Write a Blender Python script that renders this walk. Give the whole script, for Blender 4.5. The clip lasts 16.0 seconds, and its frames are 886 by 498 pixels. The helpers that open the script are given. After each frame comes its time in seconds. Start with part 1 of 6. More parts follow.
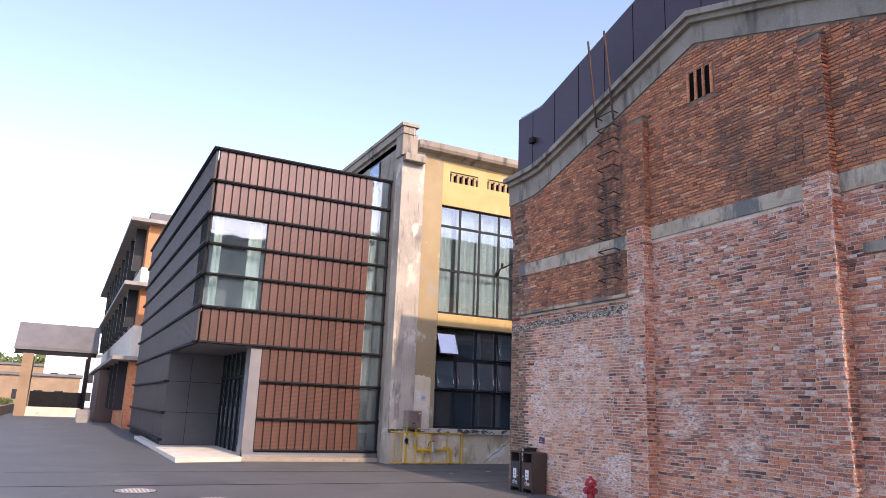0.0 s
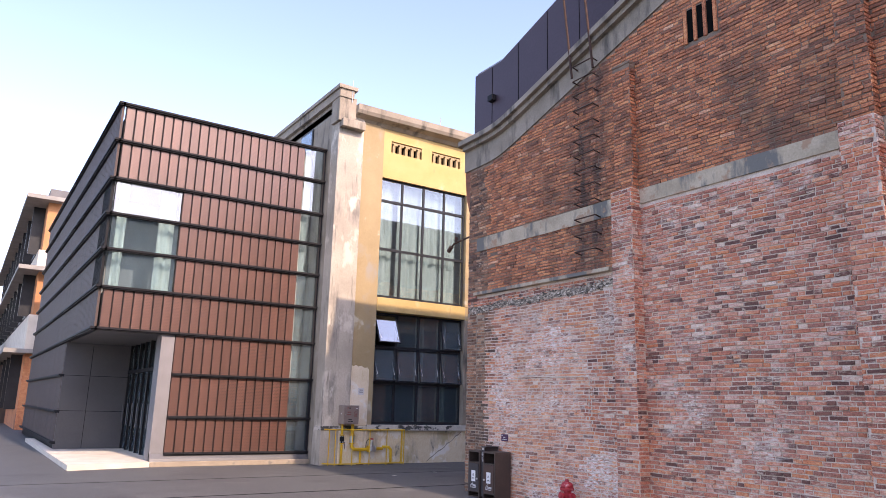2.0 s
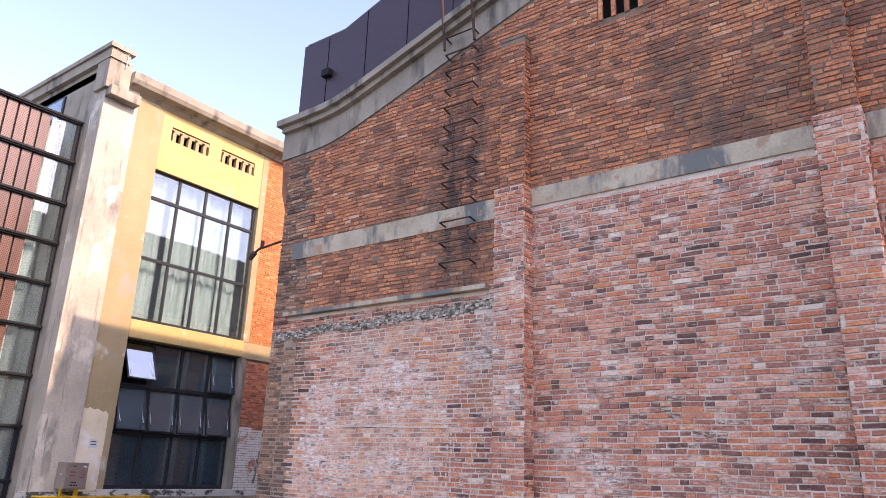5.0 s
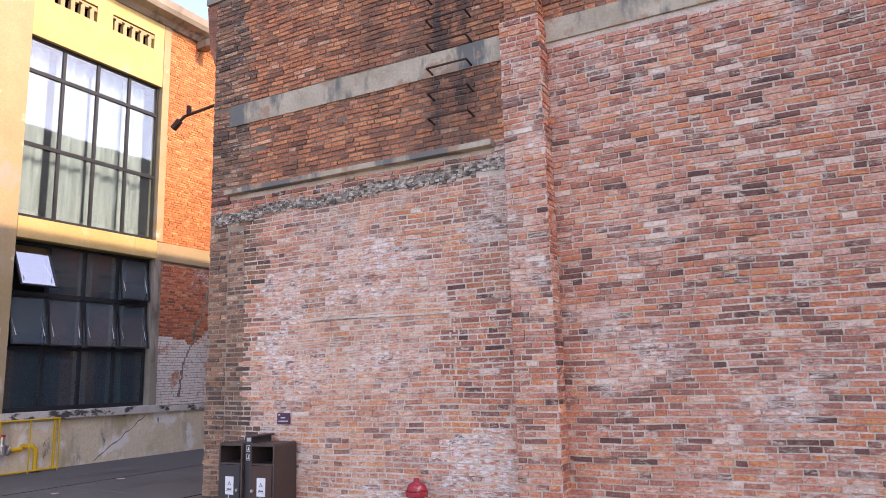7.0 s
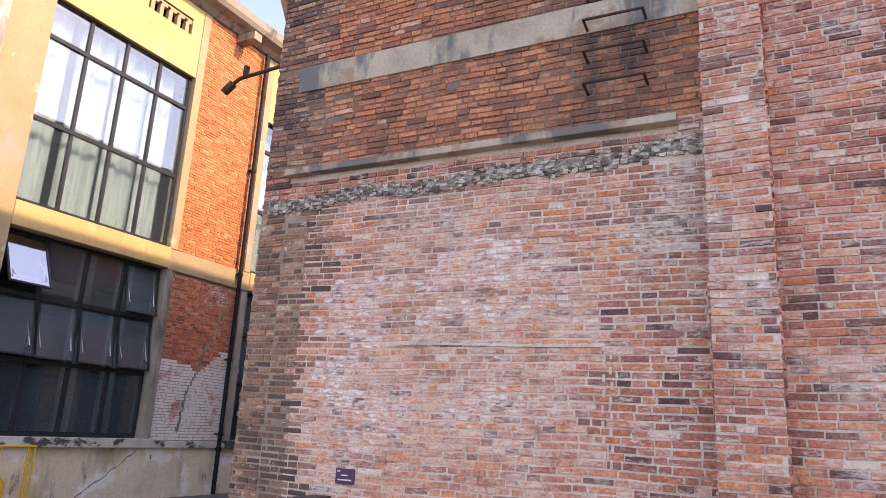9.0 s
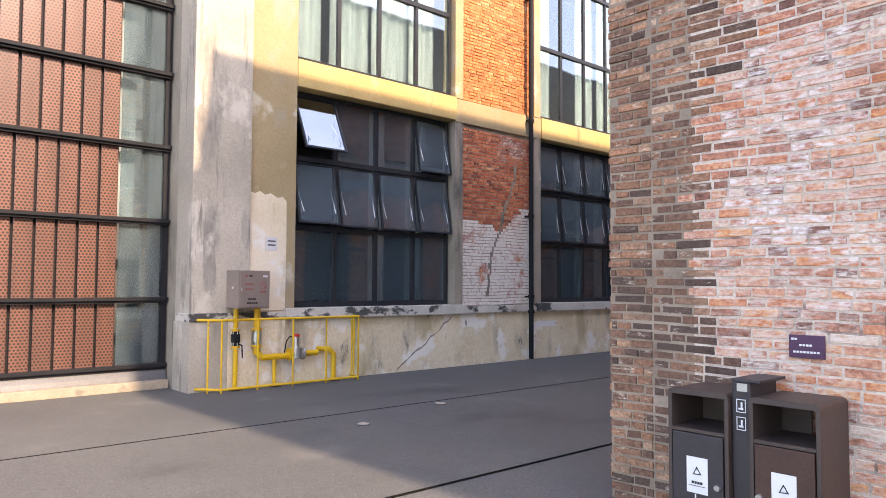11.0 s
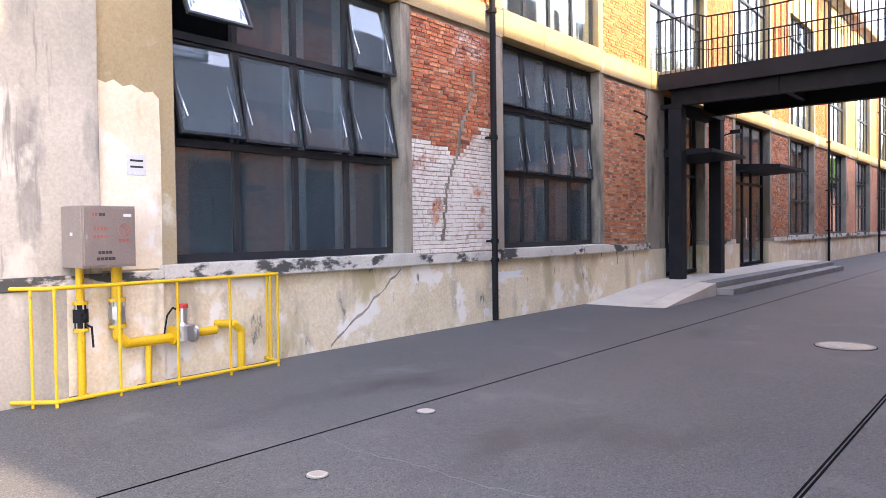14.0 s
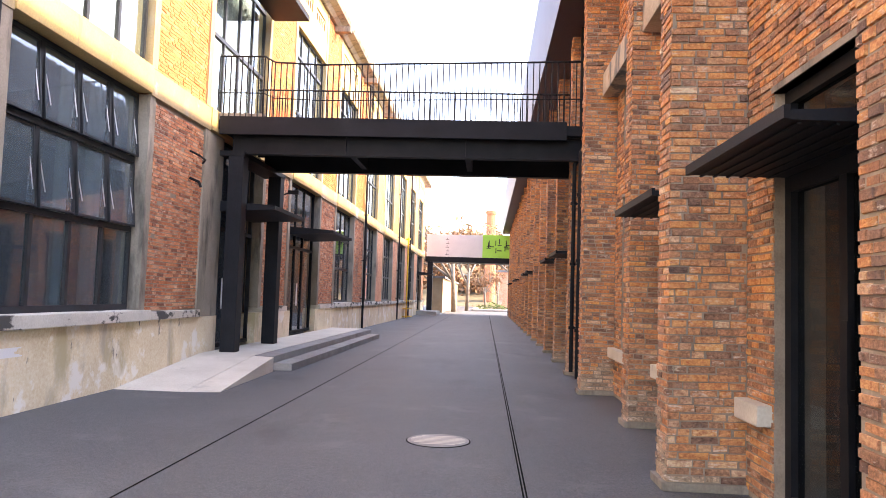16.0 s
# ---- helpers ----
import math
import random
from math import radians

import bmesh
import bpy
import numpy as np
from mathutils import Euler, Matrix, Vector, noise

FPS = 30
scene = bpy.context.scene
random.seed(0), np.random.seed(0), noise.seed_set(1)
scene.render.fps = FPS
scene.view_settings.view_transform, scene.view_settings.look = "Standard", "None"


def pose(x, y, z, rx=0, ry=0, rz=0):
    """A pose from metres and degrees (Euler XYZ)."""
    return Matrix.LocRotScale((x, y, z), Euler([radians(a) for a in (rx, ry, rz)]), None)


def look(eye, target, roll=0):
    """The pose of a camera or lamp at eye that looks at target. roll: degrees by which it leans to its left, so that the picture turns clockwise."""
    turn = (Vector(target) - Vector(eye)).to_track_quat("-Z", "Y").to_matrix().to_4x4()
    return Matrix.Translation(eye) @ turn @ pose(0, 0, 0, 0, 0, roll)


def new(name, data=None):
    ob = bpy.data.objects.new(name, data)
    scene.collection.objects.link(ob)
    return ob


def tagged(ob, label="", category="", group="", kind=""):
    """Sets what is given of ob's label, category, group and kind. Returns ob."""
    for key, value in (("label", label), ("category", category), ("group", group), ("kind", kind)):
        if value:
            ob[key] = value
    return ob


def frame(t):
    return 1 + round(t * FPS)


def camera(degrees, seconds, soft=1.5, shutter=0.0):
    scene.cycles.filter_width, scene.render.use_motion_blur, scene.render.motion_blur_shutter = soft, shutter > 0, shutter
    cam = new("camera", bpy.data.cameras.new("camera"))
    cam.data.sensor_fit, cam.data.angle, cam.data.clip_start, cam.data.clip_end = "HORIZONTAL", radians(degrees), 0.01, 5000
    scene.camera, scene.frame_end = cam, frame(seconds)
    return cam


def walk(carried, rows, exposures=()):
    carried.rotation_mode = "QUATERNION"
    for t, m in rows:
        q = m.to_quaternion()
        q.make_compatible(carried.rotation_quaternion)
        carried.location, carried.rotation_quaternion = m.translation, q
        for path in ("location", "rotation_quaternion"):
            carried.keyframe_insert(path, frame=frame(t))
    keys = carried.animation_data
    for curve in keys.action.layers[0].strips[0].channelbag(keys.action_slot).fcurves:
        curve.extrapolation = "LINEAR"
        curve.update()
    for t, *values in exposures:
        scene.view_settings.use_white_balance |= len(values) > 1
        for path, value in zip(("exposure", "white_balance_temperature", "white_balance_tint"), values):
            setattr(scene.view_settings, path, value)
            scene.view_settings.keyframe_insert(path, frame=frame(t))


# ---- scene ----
cam = camera(63.8, 16.0, soft=0.8)
PATH = [
    (0, (22.169, -13.132, 1.756), (20.435, -12.238, 2.198), 2.3),
    (0.5, (21.582, -12.97, 1.789), (19.816, -12.157, 2.257), 4.3),
    (1, (20.943, -12.835, 1.753), (19.239, -11.9, 2.225), 4.8),
    (1.5, (20.387, -12.586, 1.737), (18.785, -11.485, 2.211), 2.0),
    (2, (19.78, -12.417, 1.758), (18.15, -11.341, 2.189), 1.5),
    (2.5, (19.197, -12.203, 1.766), (17.643, -11.014, 2.179), 0.5),
    (3, (18.627, -12.112, 1.751), (16.949, -11.142, 2.246), 0.4),
    (3.5, (17.99, -11.92, 1.757), (16.465, -10.732, 2.269), 3.5),
    (4, (17.418, -11.676, 1.745), (16.096, -10.349, 2.447), 3.4),
    (4.5, (16.791, -11.405, 1.786), (15.686, -9.964, 2.624), 2.2),
    (5, (16.233, -11.093, 1.764), (15.098, -9.558, 2.362), 1.9),
    (5.2, (16.004, -11.011, 1.747), (14.837, -9.469, 2.256), 2.2),
    (7.3, (13.878, -10.044, 1.627), (12.996, -8.283, 1.972), -1.0),
    (7.5, (13.646, -9.928, 1.653), (12.785, -8.171, 2.067), -0.1),
    (8, (13.116, -9.581, 1.713), (12.289, -7.928, 2.477), -0.4),
    (8.5, (12.503, -9.273, 1.706), (11.642, -7.662, 2.521), 2.1),
    (9, (11.983, -8.784, 1.612), (11.084, -7.068, 2.107), 3.1),
    (9.5, (11.314, -8.28, 1.508), (10.393, -6.509, 1.637), 4.1),
    (10, (10.831, -7.995, 1.459), (9.868, -6.247, 1.585), 1.7),
    (10.2, (10.633, -7.892, 1.466), (9.515, -6.241, 1.613), 0.5),
    (12.3, (8.476, -6.843, 1.577), (6.828, -5.71, 1.544), 0.6),
    (12.5, (8.247, -6.723, 1.564), (6.589, -5.606, 1.51), 0.9),
    (13, (7.72, -6.45, 1.524), (6.076, -5.313, 1.451), 1.3),
    (13.5, (7.24, -6.095, 1.53), (5.668, -4.859, 1.477), 0.9),
    (14, (6.715, -5.706, 1.452), (5.446, -4.161, 1.402), -0.7),
    (14.4, (6.454, -5.271, 1.458), (5.548, -3.488, 1.417), -2.9),
    (14.5, (6.367, -5.204, 1.464), (5.57, -3.37, 1.429), -2.6),
    (15, (6.025, -4.667, 1.509), (5.718, -2.691, 1.547), -0.7),
    (15.5, (5.732, -4.139, 1.546), (5.604, -2.144, 1.625), 0.7),
    (16, (5.407, -3.598, 1.526), (5.302, -1.605, 1.657), 1.8),
]
EXPOSURES = [(0.0, 1.75, 8300, 28), (2.5, 2.0, 8600, 30), (5.0, 2.2, 8900, 31), (7.5, 2.25, 9600, 31), (8.5, 2.15, 9600, 31), (10.2, 2.5, 10100, 26), (12.3, 2.95, 8600, 21), (14.0, 3.5, 9700, 25), (15.0, 3.7, 10400, 25), (16.0, 3.75, 10500, 25)]
walk(cam, [(t, look(eye, target, roll)) for t, eye, target, roll in PATH], EXPOSURES)

# ---- world and sun ----
SUN = Vector((1.35, 0.075, 1.0)).normalized()
world = bpy.data.worlds.new("world")
scene.world = world
world.use_nodes = True
wn = world.node_tree.nodes
sky = wn.new("ShaderNodeTexSky")
sky.sky_type = "NISHITA"
sky.sun_disc = False
sky.sun_elevation = math.asin(SUN.z)
sky.sun_rotation = math.atan2(SUN.x, SUN.y)
sky.air_density, sky.dust_density, sky.ozone_density = 0.9, 1.0, 5.0
wn["Background"].inputs[1].default_value = 0.15
world.node_tree.links.new(sky.outputs[0], wn["Background"].inputs[0])
sun = new("sun", bpy.data.lights.new("sun", "SUN"))
sun.data.energy, sun.data.angle, sun.data.color = 1.3, radians(0.9), (1.0, 0.93, 0.82)
sun.matrix_world = look((60 * SUN.x, 60 * SUN.y, 60 * SUN.z), (0, 0, 0))

# ---- materials ----
def nodes_of(name):
    m = bpy.data.materials.new(name)
    m.use_nodes = True
    nt = m.node_tree
    return m, nt, nt.nodes, nt.links, nt.nodes["Principled BSDF"]


def noise_node(nt, scale, detail=4.0, stretch=(1, 1, 1), rough=0.55):
    geo = nt.nodes.new("ShaderNodeNewGeometry")
    mp = nt.nodes.new("ShaderNodeMapping")
    mp.inputs["Scale"].default_value = stretch
    nt.links.new(geo.outputs["Position"], mp.inputs[0])
    n = nt.nodes.new("ShaderNodeTexNoise")
    n.inputs["Scale"].default_value = scale
    n.inputs["Detail"].default_value = detail
    n.inputs["Roughness"].default_value = rough
    nt.links.new(mp.outputs[0], n.inputs["Vector"])
    return n.outputs["Fac"]


def ramp(nt, fac, stops):
    r = nt.nodes.new("ShaderNodeValToRGB")
    e = r.color_ramp.elements
    while len(e) < len(stops):
        e.new(0.5)
    for el, (p, c) in zip(e, stops):
        el.position, el.color = p, (*c, 1)
    nt.links.new(fac, r.inputs[0])
    return r.outputs[0]


def mask(nt, fac, lo, hi):
    r = nt.nodes.new("ShaderNodeMapRange")
    r.inputs[1].default_value, r.inputs[2].default_value = lo, hi
    nt.links.new(fac, r.inputs[0])
    return r.outputs[0]


def blend(nt, fac, a, b, mode="MIX"):
    m = nt.nodes.new("ShaderNodeMix")
    m.data_type, m.blend_type = "RGBA", mode
    if isinstance(fac, float):
        m.inputs[0].default_value = fac
    else:
        nt.links.new(fac, m.inputs[0])
    for slot, v in ((6, a), (7, b)):
        if isinstance(v, tuple):
            m.inputs[slot].default_value = (*v, 1)
        else:
            nt.links.new(v, m.inputs[slot])
    return m.outputs[2]


def bump(nt, bsdf, height, strength, distance=0.01):
    b = nt.nodes.new("ShaderNodeBump")
    b.inputs["Strength"].default_value, b.inputs["Distance"].default_value = strength, distance
    nt.links.new(height, b.inputs["Height"])
    nt.links.new(b.outputs[0], bsdf.inputs["Normal"])


def surf(name, c1, c2, rough=0.8, scale=1.2, fine=30.0, relief=0.3, metal=0.0, stains=(), stretch=(1, 1, 1), grain=0.18):
    """A weathered surface: two colours at a broad scale, grain at a fine one, and shaped stains (colour, scale, lo, hi, stretch)."""
    m, nt, n, l, b = nodes_of(name)
    col = ramp(nt, noise_node(nt, scale, 5, stretch), [(0.3, c1), (0.7, c2)])
    g = noise_node(nt, fine, 3)
    col = blend(nt, grain, col, ramp(nt, g, [(0.3, (0.25, 0.25, 0.25)), (0.7, (0.85, 0.85, 0.85))]), "OVERLAY")
    for c, sc, lo, hi, st in stains:
        col = blend(nt, mask(nt, noise_node(nt, sc, 6, st, 0.62), lo, hi), col, c)
    l.new(col, b.inputs["Base Color"])
    b.inputs["Roughness"].default_value, b.inputs["Metallic"].default_value = rough, metal
    if relief:
        bump(nt, b, g, relief, 0.006)
    return m


def brick_mat(name, stops, lime=None, dark=None, per_object=False, solid=False, rust_run=None, smear=0.0):
    """Bricks: a colour for each brick, mottled, with mortar smears on single bricks, lime bloom and soot in patches."""
    m, nt, n, l, b = nodes_of(name)
    if per_object:
        rnd = n.new("ShaderNodeObjectInfo").outputs["Random"]
    else:
        rnd = n.new("ShaderNodeNewGeometry").outputs["Random Per Island"]

    def fn(op, *args):
        q = n.new("ShaderNodeMath")
        q.operation = op
        for i, a in enumerate(args):
            if isinstance(a, (int, float)):
                q.inputs[i].default_value = a
            else:
                l.new(a, q.inputs[i])
        return q.outputs[0]
    col = ramp(nt, rnd, stops)
    other = fn("FRACT", fn("MULTIPLY", rnd, 37.17))
    col = blend(nt, 0.3, col, ramp(nt, other, [(0.0, (0.30, 0.30, 0.30)), (1.0, (0.68, 0.68, 0.68))]), "OVERLAY")
    g = noise_node(nt, 34, 6, (1, 1, 1.3), 0.72)
    col = blend(nt, 0.85, col, ramp(nt, g, [(0.28, (0.10, 0.10, 0.10)), (0.72, (0.92, 0.92, 0.92))]), "OVERLAY")
    mid = noise_node(nt, 7.5, 5, (0.7, 0.7, 1.6), 0.65)
    col = blend(nt, 0.55, col, ramp(nt, mid, [(0.3, (0.25, 0.24, 0.24)), (0.7, (0.74, 0.72, 0.70))]), "OVERLAY")
    col = blend(nt, 0.4, col, ramp(nt, noise_node(nt, 0.7, 4), [(0.3, (0.32, 0.3, 0.3)), (0.7, (0.7, 0.66, 0.62))]), "OVERLAY")
    if dark:
        col = blend(nt, mask(nt, noise_node(nt, dark[1], 5, (1, 1, 0.6)), dark[2], dark[3]), col, dark[0])
    if rust_run:
        # rust and soot washed down the bricks under iron fittings, round one x
        geo = n.new("ShaderNodeNewGeometry")
        sep = n.new("ShaderNodeSeparateXYZ")
        l.new(geo.outputs["Position"], sep.inputs[0])
        dist = fn("ABSOLUTE", fn("SUBTRACT", sep.outputs[0], rust_run[1]))
        near_x = mask(nt, dist, rust_run[2], rust_run[2] * 0.35)
        run = fn("MULTIPLY", near_x, mask(nt, noise_node(nt, 2.6, 6, (1.6, 1, 0.6), 0.65), 0.38, 0.62))
        col = blend(nt, run, col, rust_run[0])
    if smear:
        # mortar dragged over some bricks more than others
        drag = fn("ADD", noise_node(nt, 20, 6, (0.5, 0.5, 1.7), 0.74), fn("MULTIPLY", fn("SUBTRACT", other, 0.5), 0.16))
        cover = fn("MULTIPLY", mask(nt, drag, 0.62 - 0.12 * smear, 0.74 - 0.12 * smear), 0.85)
        col = blend(nt, cover, col, (0.76, 0.62, 0.49))
    if lime:
        patch = mask(nt, noise_node(nt, lime[1], 6, (1, 1, 1.2), 0.65), lime[2], lime[3])
        if solid:
            speck = mask(nt, noise_node(nt, 9, 4), 0.2, 0.45)
        else:
            speck = mask(nt, noise_node(nt, 16, 6, (0.6, 0.6, 1.9), 0.75), 0.44, 0.60)
        col = blend(nt, fn("MULTIPLY", patch, speck), col, lime[0])
    l.new(col, b.inputs["Base Color"])
    b.inputs["Roughness"].default_value = 0.88
    bump(nt, b, g, 0.9, 0.009)
    return m


def glass_mat(name, tint, ior, rough=0.02, dust_sheen=0.0):
    """Pane glass with an uneven film: dusty street dirt plus painted-in bluish reflection."""
    m, nt, n, l, b = nodes_of(name)
    if dust_sheen:
        film = n.new("ShaderNodeBsdfDiffuse")
        # pale blue stands for sky haze on the glass as well as dirt
        film.inputs["Color"].default_value = (0.36, 0.52, 0.60, 1)
        mixer = n.new("ShaderNodeMixShader")
        amount = n.new("ShaderNodeMapRange")
        amount.inputs[1].default_value, amount.inputs[2].default_value = 0.25, 0.75
        amount.inputs[3].default_value, amount.inputs[4].default_value = dust_sheen * 0.6, dust_sheen * 1.4
        l.new(noise_node(nt, 2.2, 5, (1, 1, 0.5)), amount.inputs[0])
        l.new(amount.outputs[0], mixer.inputs[0])
        l.new(b.outputs[0], mixer.inputs[1])
        l.new(film.outputs[0], mixer.inputs[2])
        l.new(mixer.outputs[0], n["Material Output"].inputs[0])
    b.inputs["Base Color"].default_value = (*tint, 1)
    b.inputs["Roughness"].default_value = rough
    b.inputs["Transmission Weight"].default_value = 1.0
    b.inputs["IOR"].default_value = ior
    wob = noise_node(nt, 1.3, 2)
    bump(nt, b, wob, 0.06, 0.02)
    return m


UP = [(0.0, (0.25, 0.105, 0.068)), (0.2, (0.37, 0.145, 0.085)), (0.5, (0.52, 0.19, 0.10)), (0.78, (0.62, 0.235, 0.115)), (0.95, (0.67, 0.27, 0.13)), (1.0, (0.68, 0.36, 0.24))]
LOW = [(0.0, (0.14, 0.066, 0.056)), (0.16, (0.34, 0.14, 0.105)), (0.42, (0.54, 0.21, 0.145)), (0.66, (0.63, 0.23, 0.14)), (0.82, (0.68, 0.25, 0.12)), (0.93, (0.64, 0.31, 0.23)), (1.0, (0.76, 0.57, 0.48))]
TAN = [(0.0, (0.25, 0.115, 0.088)), (0.18, (0.48, 0.205, 0.14)), (0.42, (0.64, 0.295, 0.19)), (0.66, (0.69, 0.325, 0.21)), (0.82, (0.73, 0.27, 0.115)), (0.93, (0.71, 0.37, 0.255)), (1.0, (0.75, 0.55, 0.45))]
ALLEY = [(0.0, (0.20, 0.115, 0.085)), (0.18, (0.34, 0.175, 0.11)), (0.40, (0.52, 0.245, 0.13)), (0.62, (0.64, 0.29, 0.13)), (0.82, (0.72, 0.31, 0.11)), (0.93, (0.62, 0.34, 0.19)), (1.0, (0.64, 0.42, 0.28))]
RED = [(0.0, (0.26, 0.075, 0.045)), (0.3, (0.48, 0.13, 0.07)), (0.7, (0.60, 0.18, 0.085)), (1.0, (0.64, 0.28, 0.16))]
LIME = (0.86, 0.77, 0.69)
